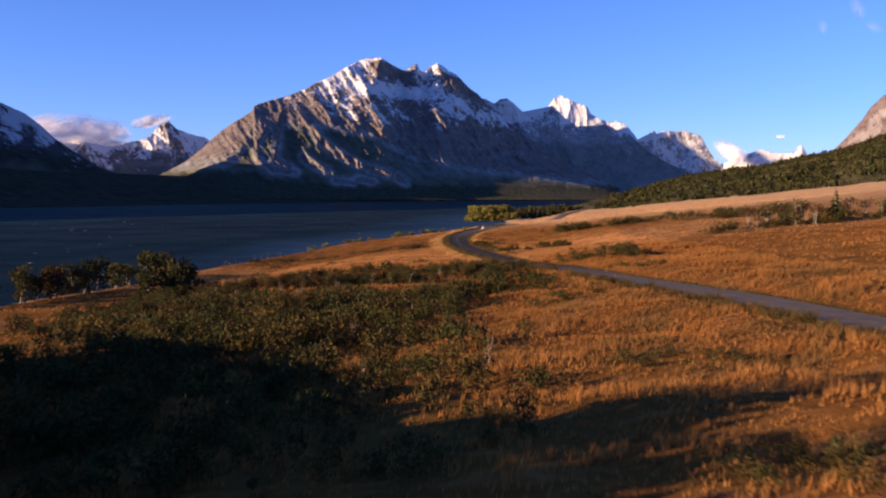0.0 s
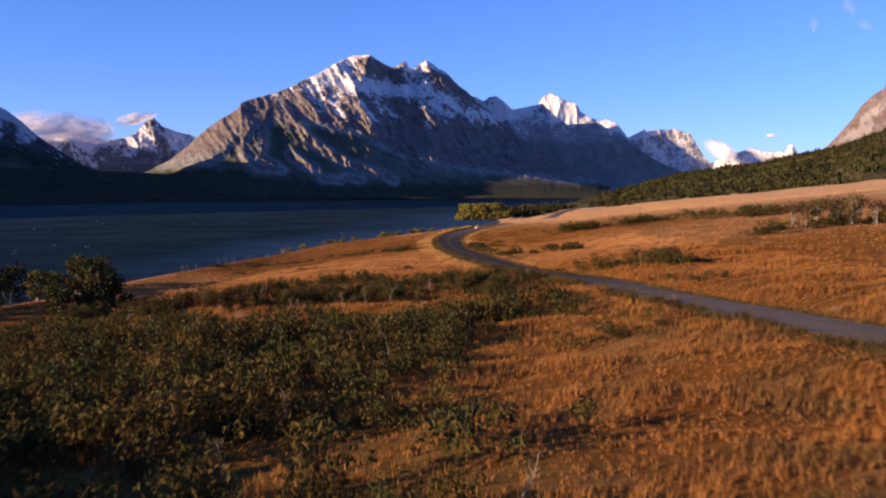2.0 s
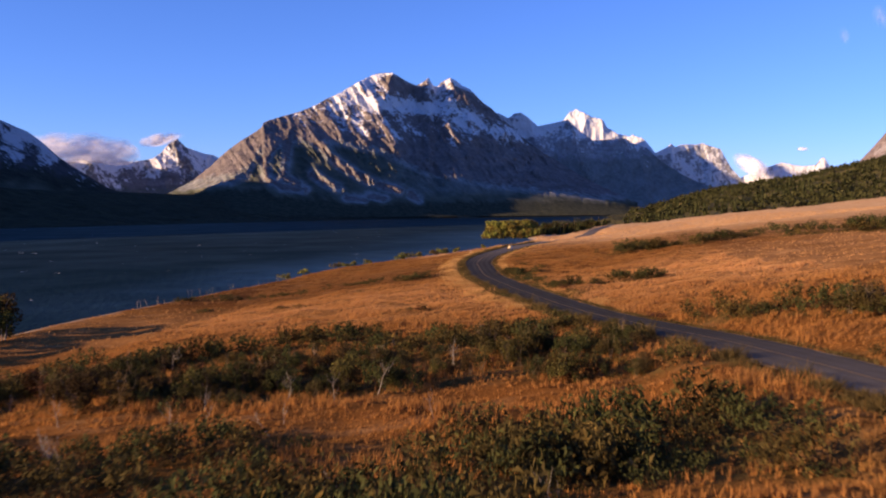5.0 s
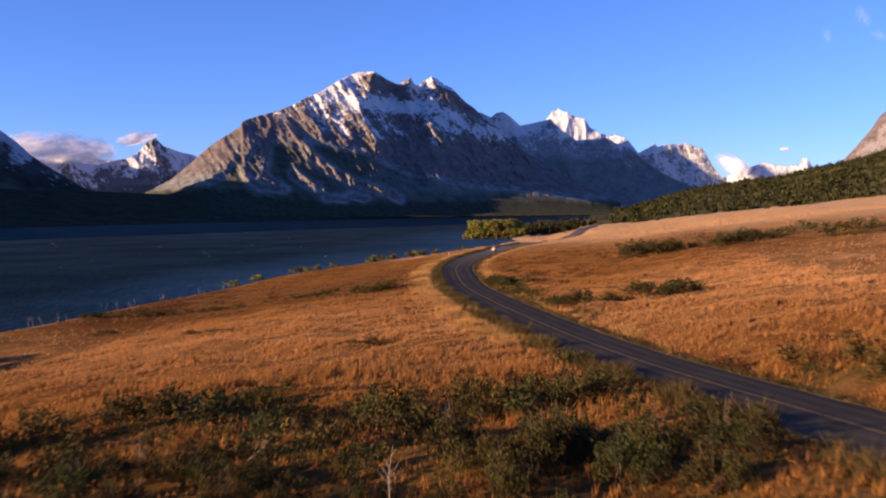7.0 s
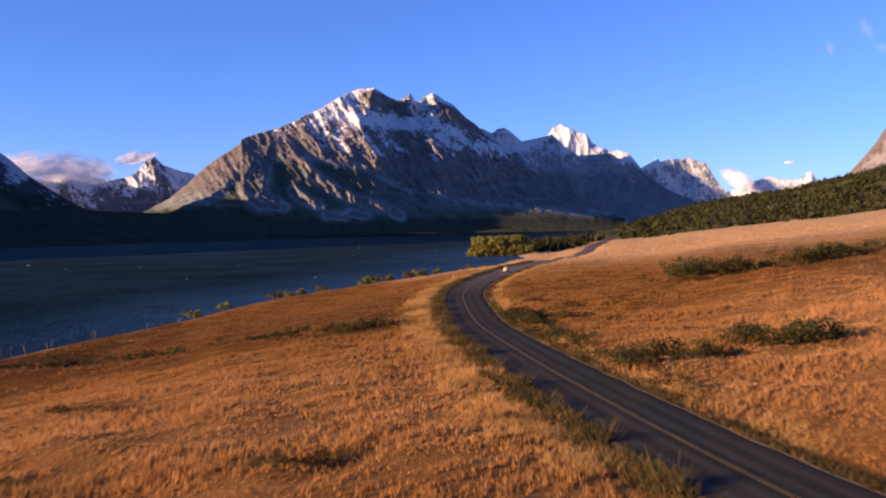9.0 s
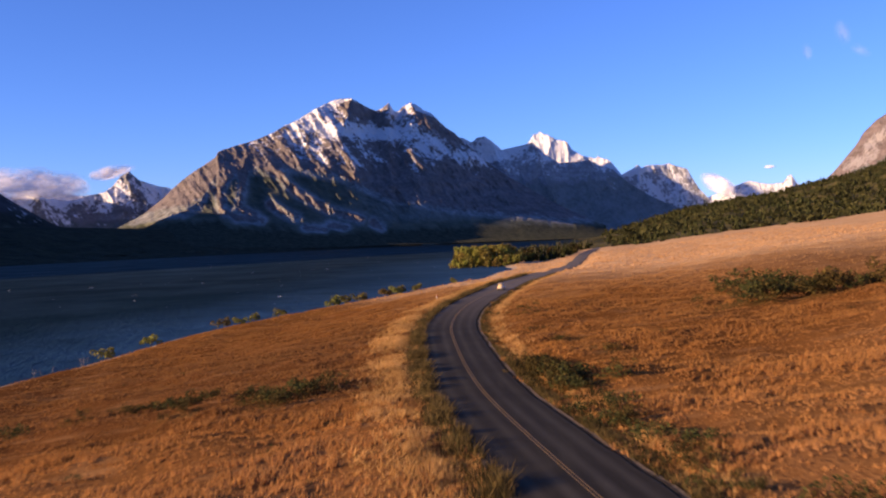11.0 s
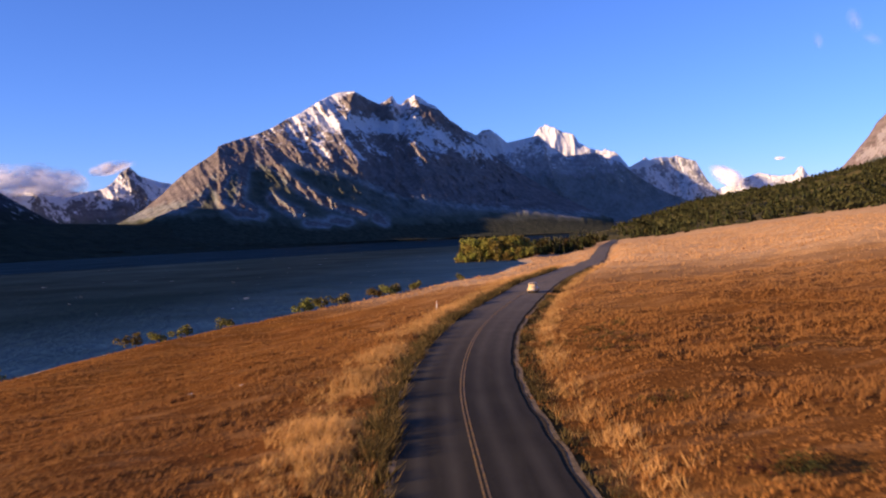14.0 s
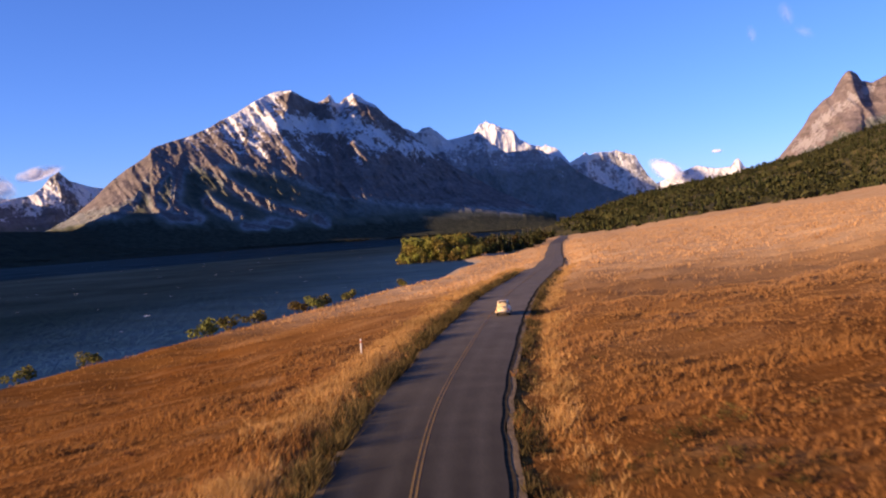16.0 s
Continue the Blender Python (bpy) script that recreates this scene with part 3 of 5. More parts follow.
def main_snow(a, e, gul):
    line = np.interp(a, [-14.5, -12.1, -10.8, -9.5, -8.1, -6.8, -5.4, -3.7, -2, 0.5, 1.5, 3.6, 5.4, 7.8], [4.9, 5.8, 5.7, 5.0, 4.65, 4.55, 4.3, 3.8, 4.2, 3.6, 4.3, 3.8, 3.5, 3.2])
    bowl = np.interp(a, [-7.4, -5.4, -3.6, -1.9, -0.5, 1.2, 2.9], [7.1, 6.9, 6.55, 6.45, 6.5, 5.75, 4.9])
    cliff = spread_of(a, e, [[(-4.4, 8.3), (-3.3, 7.7), (-2.3, 7.3)], [(0.4, 7.6), (1.4, 6.7), (2.3, 5.9)], [(-2.9, 5.9), (-1.9, 5.5)]], 0.42)
    s = 0.41 * np.clip((e - line) / 0.7, -3, 1) + 0.06 * np.clip((e - line - 0.7) / 1.5, 0, 1) + 0.22 * np.exp(-((e - bowl) / 0.42) ** 2) * np.clip((a + 8.2) / 1.0, 0, 1)
    return s + 0.42 * np.clip(gul, -0.7, 0.7) - 0.36 * cliff + 0.5 * spread_of(a, e, [[(-7.2, 7.45), (-5.4, 8.45), (-4.0, 8.65)], [(-0.4, 8.3), (0.8, 7.6)]], 0.16)


def main_timber(a, e, gul):
    line = np.interp(a, [-18, -15.5, -13.9, -12.9, -12.2, -11.5, -9.2, -6.8, -4.7, -2, 0.8, 3.3, 6.7, 8.4], [1.3, 2.0, 2.2, 2.7, 4.0, 4.5, 4.7, 4.5, 4.0, 2.8, 2.2, 1.8, 1.4, 1.0])
    bare = spread_of(a, e, SCREE, 0.30)
    # thins the dark timber to the east, painting in haze
    haze_thinning = np.clip((a + 5) / 3, 0, 1) * np.clip((e - 1.0) / 0.4, 0, 1)
    brush = 0.14 * np.clip((-11.9 - a) / 0.8, 0, 1) * np.clip((5.2 - e) / 1.5, 0, 1)
    firs = np.interp(a, [-18, -15, -12, -8, -4, 0, 4, 10], [1.7, 1.8, 1.5, 1.1, 0.9, 0.9, 1.0, 0.8]) + 0.5 * gul
    shore = 0.8 * np.clip((firs - e) / 0.6, 0, 1)
    return shore + 0.5 + 0.8 * np.clip((line - e) / 0.6, -1.5, 1) + np.where(e > line, 3.0 * brush, 0) - 0.2 * haze_thinning - 1.15 * bare * (1 + 0.8 * np.clip(gul, -0.5, 0.5))


SECOND = [(1.0, 5.6), (1.57, 6.0), (2.62, 6.14), (3.24, 5.82), (3.59, 6.09), (4.01, 6.15), (4.52, 5.79), (5.04, 5.3), (6.08, 5.48), (6.94, 5.66), (7.62, 4.96), (8.47, 4.35), (9.5, 4.39), (10.35, 4.44), (11.02, 4.04), (11.69, 3.82), (12.19, 3.33), (12.69, 2.9), (13.85, 2.12), (15.16, 1.48), (16.46, 1.05)]
SNOWY = [(6.07, 5.14), (6.7, 5.67), (7.02, 6.14), (7.47, 6.23), (7.98, 6.01), (8.49, 5.75), (9.0, 5.6), (9.34, 5.08), (9.84, 4.76), (10.35, 4.61), (10.72, 4.53), (10.86, 4.69), (10.99, 4.52), (11.47, 4.4), (11.73, 4.09), (12.0, 3.74), (12.36, 3.18), (13.19, 2.55)]
THIRD = [(11.34, 1.91), (11.86, 3.2), (12.26, 3.53), (12.8, 3.78), (13.14, 4.04), (13.37, 3.83), (13.7, 3.96), (14.2, 3.97), (14.53, 3.93), (14.96, 4.02), (15.51, 3.79), (16.0, 3.64), (16.22, 3.2), (16.64, 2.45), (17.18, 1.83), (17.6, 1.42)]
FARWHITE = [(15.5, 1.4), (16.46, 1.7), (17.42, 2.0), (18.67, 2.5), (19.44, 2.75), (20.52, 2.5), (21.3, 2.55), (21.6, 2.95), (21.76, 2.98), (22.04, 2.48), (22.94, 2.08), (25, 1.5)]
LEFTSNOW = [(-25.69, 3.74), (-24.56, 3.6), (-23.29, 3.2), (-22.99, 3.3), (-22.54, 3.5), (-21.95, 3.62), (-21.21, 3.44), (-20.16, 3.31), (-19.7, 3.18), (-19.09, 3.25), (-18.47, 3.38), (-17.99, 3.71), (-17.51, 4.31), (-17.03, 4.57), (-16.56, 4.08), (-15.93, 3.85), (-15.46, 3.69), (-14.88, 3.59), (-14.5, 3.32), (-13.0, 2.31)]
# unseen crest west of about -28 degrees is made tall to shade the foothill
LEFTDARK = [(-85, 7.0), (-70, 10.0), (-60, 11.5), (-48, 11.5), (-40, 11.5), (-34, 9.6), (-30.74, 7.4), (-27.61, 5.8), (-25.41, 4.84), (-24.57, 4.19), (-23.72, 3.34), (-22.57, 2.57), (-21.09, 1.62), (-19.56, 1.1), (-17, 0.5)]
RIGHTMT = [(22.6, 1.9), (23.8, 2.85), (24.5, 3.66), (25.13, 4.42), (25.52, 5.06), (26.2, 5.72), (26.65, 5.97), (26.92, 6.44), (27.18, 6.83), (27.42, 7.12), (27.65, 7.15), (27.97, 6.92), (28.15, 6.56), (28.65, 6.38), (29.06, 6.55), (29.43, 6.73), (30.9, 7.2), (33.5, 7.6), (36, 6.2), (40, 4.5)]
LEFTWOOD = [(-60, 2.6), (-40, 2.2), (-28.26, 1.84), (-25.49, 1.57), (-22.59, 1.45), (-19.56, 1.38), (-16.41, 1.24), (-13.16, 1.05), (-9.81, 0.8), (-7.4, 0.62), (-4.5, 0.35), (-2, 0.1), (0, -0.2)]
HILL = [(7.0, -0.8), (8.87, -0.5), (10.9, -0.02), (12.9, 0.55), (15.19, 1.15), (17.11, 1.5), (19.92, 1.86), (22.03, 2.34), (23.8, 2.65), (25.45, 3.2), (29.05, 4.24), (36, 5.5), (60, 8)]


def far_shore(a):
    return np.interp(a, [-60, -30, -22, -12, -4, 4, 12, 20], [1100, 1700, 1950, 2500, 3100, 3500, 3700, 3800])


# pale timber, and M_COLD's pale rock, put haze into the base colours
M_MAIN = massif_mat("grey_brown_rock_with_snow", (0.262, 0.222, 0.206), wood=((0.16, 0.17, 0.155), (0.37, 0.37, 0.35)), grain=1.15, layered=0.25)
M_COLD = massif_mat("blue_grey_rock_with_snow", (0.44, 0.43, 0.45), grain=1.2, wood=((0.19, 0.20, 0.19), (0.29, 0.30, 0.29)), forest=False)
M_PEAK = massif_mat("banded_rock_with_snow", (0.235, 0.225, 0.235), layered=0.8)
M_RED = massif_mat("reddish_bare_rock", (0.27, 0.218, 0.205), snow=(0.40, 0.36, 0.35), layered=0.75)
# rock, snow and timber darkened so the colour holds the flank's shade
M_DARKMT = massif_mat("shade_darkened_rock_with_timber", (0.10, 0.10, 0.105), snow=(0.55, 0.56, 0.60), wood=((0.03, 0.034, 0.026), (0.07, 0.072, 0.055)), layered=0.4)
WOOD = Mat("dark_timbered_slope", 1.0, 0.05)
WOOD.color(WOOD.ramp(WOOD.noise(0.03, 6, 0.65), (0.3, (0.045, 0.044, 0.014)), (0.7, (0.125, 0.10, 0.034)))).bump(WOOD.noise(0.05, 5), 1.0, 10)
WOOD = WOOD.m
# darker copy of the timbered slope, with the western mountain's shadow in its colour
WOOD_SHADED = Mat("shaded_fir_slope", 1.0, 0.05)
WOOD_SHADED.color(WOOD_SHADED.ramp(WOOD_SHADED.noise(0.03, 6, 0.65), (0.3, (0.015, 0.018, 0.010)), (0.7, (0.046, 0.046, 0.024)))).bump(WOOD_SHADED.noise(0.05, 5), 1.0, 10)
WOOD_SHADED = WOOD_SHADED.m
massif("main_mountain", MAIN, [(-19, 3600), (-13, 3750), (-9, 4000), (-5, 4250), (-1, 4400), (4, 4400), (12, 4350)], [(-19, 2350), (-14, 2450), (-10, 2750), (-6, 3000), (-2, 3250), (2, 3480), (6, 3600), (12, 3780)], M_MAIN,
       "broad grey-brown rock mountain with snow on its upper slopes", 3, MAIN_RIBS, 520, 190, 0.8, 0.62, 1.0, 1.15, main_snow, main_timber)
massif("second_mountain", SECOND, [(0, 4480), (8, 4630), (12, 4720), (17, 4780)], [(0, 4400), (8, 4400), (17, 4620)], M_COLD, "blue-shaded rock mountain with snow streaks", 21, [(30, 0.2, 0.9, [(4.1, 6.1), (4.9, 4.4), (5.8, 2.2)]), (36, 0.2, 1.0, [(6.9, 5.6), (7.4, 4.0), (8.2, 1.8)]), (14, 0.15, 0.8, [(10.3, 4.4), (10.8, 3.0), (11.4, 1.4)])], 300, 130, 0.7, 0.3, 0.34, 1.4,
       lambda a, e, g: 0.36 + 0.25 * np.clip((e - 4.2) / 1.2, -2, 1) + 0.3 * g + 0.45 * spread_of(a, e, [[(4.7, 5.4), (4.2, 4.9), (5.3, 5.1)]], 0.3), lambda a, e, g: 0.5 + 0.7 * (3.4 - e + 0.6 * g))
massif("snowy_mountain", SNOWY, [(5, 4880), (14, 4900)], [(5, 4720), (14, 4760)], M_COLD, "bright snow-covered rock peak", 33, [(25, 0.4, 0.2, [(9.0, 5.6), (9.0, 4.6)]), (20, 0.3, 0.2, [(7.9, 6.0), (8.1, 4.8)])], 220, 90, 0.8, 0.1, 0.35, 1.0, lambda a, e, g: 0.88 + 0.8 * np.clip(g, -0.6, 0.2), None, 0.07)
massif("third_mountain", THIRD, [(11, 4740), (13.5, 4880), (15, 4950), (18, 4985)], [(11, 4690), (15, 4880), (18, 4930)], M_COLD, "blue-shaded flat-topped mountain dusted with snow", 45, [(10, 0.15, 0.8, [(13.1, 4.0), (13.4, 2.0)]), (12, 0.15, 0.9, [(15.0, 4.0), (15.5, 2.0)])], 240, 110, 0.7, 0.35, 0.14, 1.5,
       lambda a, e, g: 0.52 + 0.4 * g + 0.6 * np.clip((e - np.interp(a, [11, 14, 14.9, 15.2, 17], [3.0, 3.55, 3.9, 4.2, 4.2])) / 0.2, 0, 1), lambda a, e, g: 0.5 + 0.7 * (1.9 - e + 0.5 * g))
massif("far_white_mountain", FARWHITE, [(15, 4990), (25, 4990)], [(15, 4800), (25, 4800)], M_COLD, "low white snow-covered far ridge", 55, (), 200, 60, 0.8, 0.3, 0.22, 1.0, lambda a, e, g: 0.85 + 0.7 * np.clip(g, -0.6, 0.3))
massif("snowy_ridge", LEFTSNOW, [(-26, 4560), (-12, 4900)], [(-26, 4150), (-12, 4500)], M_PEAK, "pointed snow-dusted peaks beyond the lake", 66, [(60, 0.5, 0.5, [(-21.9, 3.6), (-21.7, 2.6), (-21.2, 1.6)]), (45, 0.5, 0.5, [(-17.2, 4.6), (-16.4, 3.2), (-15.9, 2.0)]), (45, 0.5, 0.35, [(-18.3, 3.3), (-17.9, 2.7), (-17.3, 2.2)])], 300, 110, 0.7, 0.4, 0.9, 1.0,
       lambda a, e, g: 0.47 + 0.26 * np.clip(e - 2.6, -1.2, 0.8) + 0.35 * g - 0.28 * spread_of(a, e, [[(-17.1, 4.3), (-16.6, 3.4)]], 0.5), lambda a, e, g: 0.5 + 0.8 * (1.7 - e + 0.5 * g))
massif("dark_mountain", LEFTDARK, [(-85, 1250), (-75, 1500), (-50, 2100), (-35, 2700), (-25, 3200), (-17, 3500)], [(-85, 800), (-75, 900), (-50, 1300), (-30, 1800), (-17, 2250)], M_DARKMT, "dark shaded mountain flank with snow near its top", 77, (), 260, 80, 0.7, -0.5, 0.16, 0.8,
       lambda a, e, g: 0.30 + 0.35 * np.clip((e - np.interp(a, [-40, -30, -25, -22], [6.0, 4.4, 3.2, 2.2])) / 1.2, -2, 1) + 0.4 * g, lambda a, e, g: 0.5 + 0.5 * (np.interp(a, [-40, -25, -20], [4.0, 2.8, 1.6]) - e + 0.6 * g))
massif("red_mountain", RIGHTMT, [(22, 4250), (40, 4100)], [(22, 3300), (40, 2900)], M_RED, "reddish bare rock mountain above a wooded hill", 88, [(60, 0.5, 0.4, [(27.5, 7.1), (27.9, 5.6), (28.6, 4.4)]), (40, 0.6, 0.5, [(26.3, 5.7), (26.9, 4.6), (27.6, 3.6)])], 250, 90, 0.65, 0.6, 0.45, 1.0,
       lambda a, e, g: 0.22 + 0.3 * g + 0.42 * spread_of(a, e, [[(25.6, 4.3), (27.0, 5.2), (28.6, 6.1)], [(24.6, 3.2), (26.0, 3.9)]], 0.28), lambda a, e, g: 0.5 + 1.0 * (np.interp(a, [24, 26, 28, 30], [2.6, 3.3, 4.3, 4.7]) - e + 0.5 * g))
hill("wooded_foothill", LEFTWOOD, lambda a: far_shore(a) * 1.3, lambda a: far_shore(a) * 0.97, WOOD_SHADED, "shaded dark timbered foothill along the far lake shore", 99, 0.1, 1.02, 50)
_, HILL_GRID = hill("wooded_hill", HILL, lambda a: 2600 + 0 * a, lambda a: 900 + 0 * a, WOOD, "timbered hillside rising beyond the meadow", 111, 0.05, 1.03, 120, 160, 1.0, from_ground=True)


# ---- plants ----
def part(name, me, parent, label=""):
    ob = new(name, me)
    ob.parent = parent
    return tagged(ob, label)


def leaf_mat(name, dark, light, scale=0.7, thin=0.25):
    k = Mat(name, 0.8, 0.06)
    rnd = k.geo.outputs["Random Per Island"]
    info = k.n.new("ShaderNodeObjectInfo")
    c = k.ramp(rnd, (0.0, dark), (1.0, light))
    c = k.mix(k.ramp(k.noise(scale, 3), (0.35, 0.0), (0.7, 0.7)), c, tuple(0.5 * (a + b) for a, b in zip(dark, light)))
    c = k.mix(0.85, c, k.ramp(k.noise(0.3, 3), (0.3, 0.45), (0.7, 1.35)), "MULTIPLY")
    hs = k.n.new("ShaderNodeHueSaturation")
    k.l.new(c, hs.inputs["Color"])
    k.l.new(k.math("ADD", k.math("MULTIPLY", info.outputs["Random"], 0.07), 0.465), hs.inputs["Hue"])
    k.l.new(k.math("ADD", k.math("MULTIPLY", info.outputs["Random"], 0.5), 0.75), hs.inputs["Value"])
    k.color(hs.outputs[0])
    if thin:
        t = k.n.new("ShaderNodeBsdfTranslucent")
        k.l.new(hs.outputs[0], t.inputs["Color"])
        x = k.n.new("ShaderNodeMixShader")
        x.inputs[0].default_value = thin
        k.l.new(k.b.outputs[0], x.inputs[1])
        k.l.new(t.outputs[0], x.inputs[2])
        k.l.new(x.outputs[0], k.n["Material Output"].inputs[0])
    return k.m


M_LEAF = [leaf_mat("willow_leaves", (0.018, 0.021, 0.008), (0.078, 0.073, 0.021), 0.7, 0.15), leaf_mat("olive_leaves", (0.028, 0.024, 0.008), (0.108, 0.081, 0.023), 0.7, 0.15),
          leaf_mat("turning_leaves", (0.045, 0.029, 0.010), (0.145, 0.085, 0.025)), leaf_mat("rose_leaves", (0.065, 0.034, 0.015), (0.15, 0.075, 0.030))]
M_ASPEN = leaf_mat("aspen_leaves", (0.11, 0.105, 0.022), (0.33, 0.28, 0.058))
M_BANK = leaf_mat("bank_leaves", (0.06, 0.06, 0.018), (0.24, 0.20, 0.055))
M_FIR = leaf_mat("conifer_needles", (0.016, 0.022, 0.008), (0.065, 0.066, 0.021), 0.3, 0.0)
M_TIMBER = leaf_mat("hillside_timber", (0.025, 0.030, 0.011), (0.066, 0.063, 0.021), 0.02, 0.0)
M_BARK = Mat("grey_bark", 0.9, 0.1)
M_BARK.color(M_BARK.ramp(M_BARK.noise(6, 4), (0.3, (0.12, 0.10, 0.08)), (0.7, (0.34, 0.30, 0.25)))).bump(M_BARK.noise(12, 3), 0.6, 0.03)
M_BARK = M_BARK.m
M_TWIG = plain("brown_twigs", (0.12, 0.085, 0.055), 0.9, 0.05)
M_DEAD = plain("bleached_wood", (0.27, 0.225, 0.17), 0.9, 0.1)


def tubes(lines, sides=4):
    """Tapered stems: each line is a list of (point, radius)."""
    vs, fs = [], []
    for line in lines:
        n0 = len(vs)
        for i, (p, r) in enumerate(line):
            a, b = line[max(i - 1, 0)][0], line[min(i + 1, len(line) - 1)][0]
            d = (Vector(b) - Vector(a)).normalized()
            u = d.orthogonal().normalized()
            w = d.cross(u)
            for s in range(sides):
                q = 6.2832 * s / sides
                vs.append(tuple(Vector(p) + r * (math.cos(q) * u + math.sin(q) * w)))
        for i in range(len(line) - 1):
            for s in range(sides):
                a, b = n0 + i * sides + s, n0 + i * sides + (s + 1) % sides
                fs.append((a, b, b + sides, a + sides))
    return vs, fs


def leaf_quads(pts, sizes, rs, flat=0.0):
    """Small leaf sprays at pts, turned every way."""
    n = len(pts)
    d = rs.normal(size=(n, 3))
    d[:, 2] *= 1 - flat
    d /= np.linalg.norm(d, axis=1, keepdims=True)
    h = rs.normal(size=(n, 3))
    u = np.cross(d, h)
    u /= np.linalg.norm(u, axis=1, keepdims=True)
    w = np.cross(d, u)
    s = np.asarray(sizes)[:, None]
    v = np.stack([pts - u * s * 0.5, pts - w * s * 0.32 + d * s * 0.1, pts + u * s * 0.5, pts + w * s * 0.32 + d * s * 0.1], 1)
    return v.reshape(-1, 3), np.arange(4 * n).reshape(-1, 4)


def leaf_tips(pts, sizes, rs):
    """Fine pointed leaves at pts, one face each."""
    v = leaf_quads(pts, sizes, rs)[0].reshape(-1, 4, 3)[:, :3]
    return v.reshape(-1, 3), np.arange(3 * len(pts)).reshape(-1, 3)


def lobes(rs, count, spread, height, size):
    c = rs.normal(size=(count, 3)) * (spread * 0.45, spread * 0.45, 0)
    c[:, 2] = height * rs.uniform(0.35, 0.95, count)
    return c, size * rs.uniform(0.6, 1.15, count)


def crown_points(rs, c, r, n, flatten=0.85):
    i = rs.randint(0, len(c), n)
    d = rs.normal(size=(n, 3))
    d /= np.linalg.norm(d, axis=1, keepdims=True)
    p = c[i] + d * (r[i] * rs.uniform(0.55, 1.08, n) ** 0.6)[:, None] * (1, 1, flatten)
    return p


def shrub_meshes(seed, mat, leaves=1700, leaf=0.098, shape=leaf_tips):
    """A shrub one metre high and about 1.5 across: several stems and loose leaf sprays."""
    rs = np.random.RandomState(seed)
    lines = []
    for i in range(7):
        a, lean, h = rs.uniform(0, 6.28), rs.uniform(0.15, 0.6), rs.uniform(0.7, 1.12)
        p0 = np.array([rs.normal() * 0.1, rs.normal() * 0.1, -0.1])
        tip = np.array([math.cos(a) * lean, math.sin(a) * lean, h])
        mid = tip * (0.45, 0.45, 0.5) + rs.normal(size=3) * 0.06
        lines.append([(tuple(p0), 0.014), (tuple(mid), 0.010), (tuple(tip), 0.004)])
    stems = mesh("branchwork", *tubes(lines, 3), M_TWIG)
    c, r = lobes(rs, 9, 0.9, 0.85, 0.30)
    p = crown_points(rs, c, r, leaves)
    p[:, 2] = np.abs(p[:, 2]) + 0.03
    foliage = mesh("foliage", *shape(p, leaf * rs.uniform(0.6, 1.3, leaves), rs), mat)
    return stems, foliage


def make_thing(kind, stems, foliage, names, label, category, group=""):
    ob = tagged(new(kind), label, category, group)
    part(names[0], stems, ob)
    part(names[1], foliage, ob)
    return ob


SHRUB_KINDS = [(0, "dense dark green willow shrub in the meadow"), (0, "dense dark green willow shrub in the meadow"), (1, "olive green leafy shrub among dry grass"), (1, "olive green leafy shrub among dry grass"),
               (2, "shrub with yellow-brown turning leaves"), (3, "low reddish rose shrub among dry grass"), (0, "dense dark green willow shrub in the meadow"), (1, "olive green leafy shrub among dry grass")]
SHRUBS = [shrub_meshes(40 + i, M_LEAF[m]) for i, (m, _) in enumerate(SHRUB_KINDS)]
COARSE = [shrub_meshes(40 + i, M_LEAF[m], 270, 0.175, leaf_quads)[1] for i, (m, _) in enumerate(SHRUB_KINDS)]


def place(ob, x, y, size, turn, rs, sink=0.05):
    ob.matrix_basis = Matrix.LocRotScale((x, y, float(land(x, y)) - sink), Euler((rs.normal() * 0.06, rs.normal() * 0.06, turn)), size)


rs = np.random.RandomState(5)
spots = []
for x0, y0, x1, y1, w, n, h in THICKETS:
    for i in range(int(n * (1.3 if y0 < 200 else 1.15))):
        t = rs.uniform()
        dx, dy = rs.uniform(-0.5, 0.5) * w, rs.uniform(-0.5, 0.5) * w
        x, y = x0 + (x1 - x0) * t + dx, y0 + (y1 - y0) * t + dy
        if abs(x - float(road_x(y))) < 5.2:
            continue
        if h > 0.8 and float(glade(x, y)) > 0.4:
            continue
        if float(sine_noise(x, y, 9, 71)) < -0.45 and h > 1 and y < 200 and rs.uniform() < 0.6:
            continue
        tall = 1.25 if y < 135 and h > 1.4 else 1.0
        spots.append((x, y, h * tall * min(max(rs.lognormal(-0.15, 0.36), 0.4), 1.5)))
# low dark tufts scattered over the meadow
for i in range(170):
    x, y = rs.uniform(-48, 62), rs.uniform(205, 420)
    if abs(x - float(road_x(y))) > 7 and x - float(shore_x(y)) > 8 and float(sine_noise(x, y, 30, 81)) > -0.3:
        spots.append((x, y, rs.uniform(0.2, 0.5)))
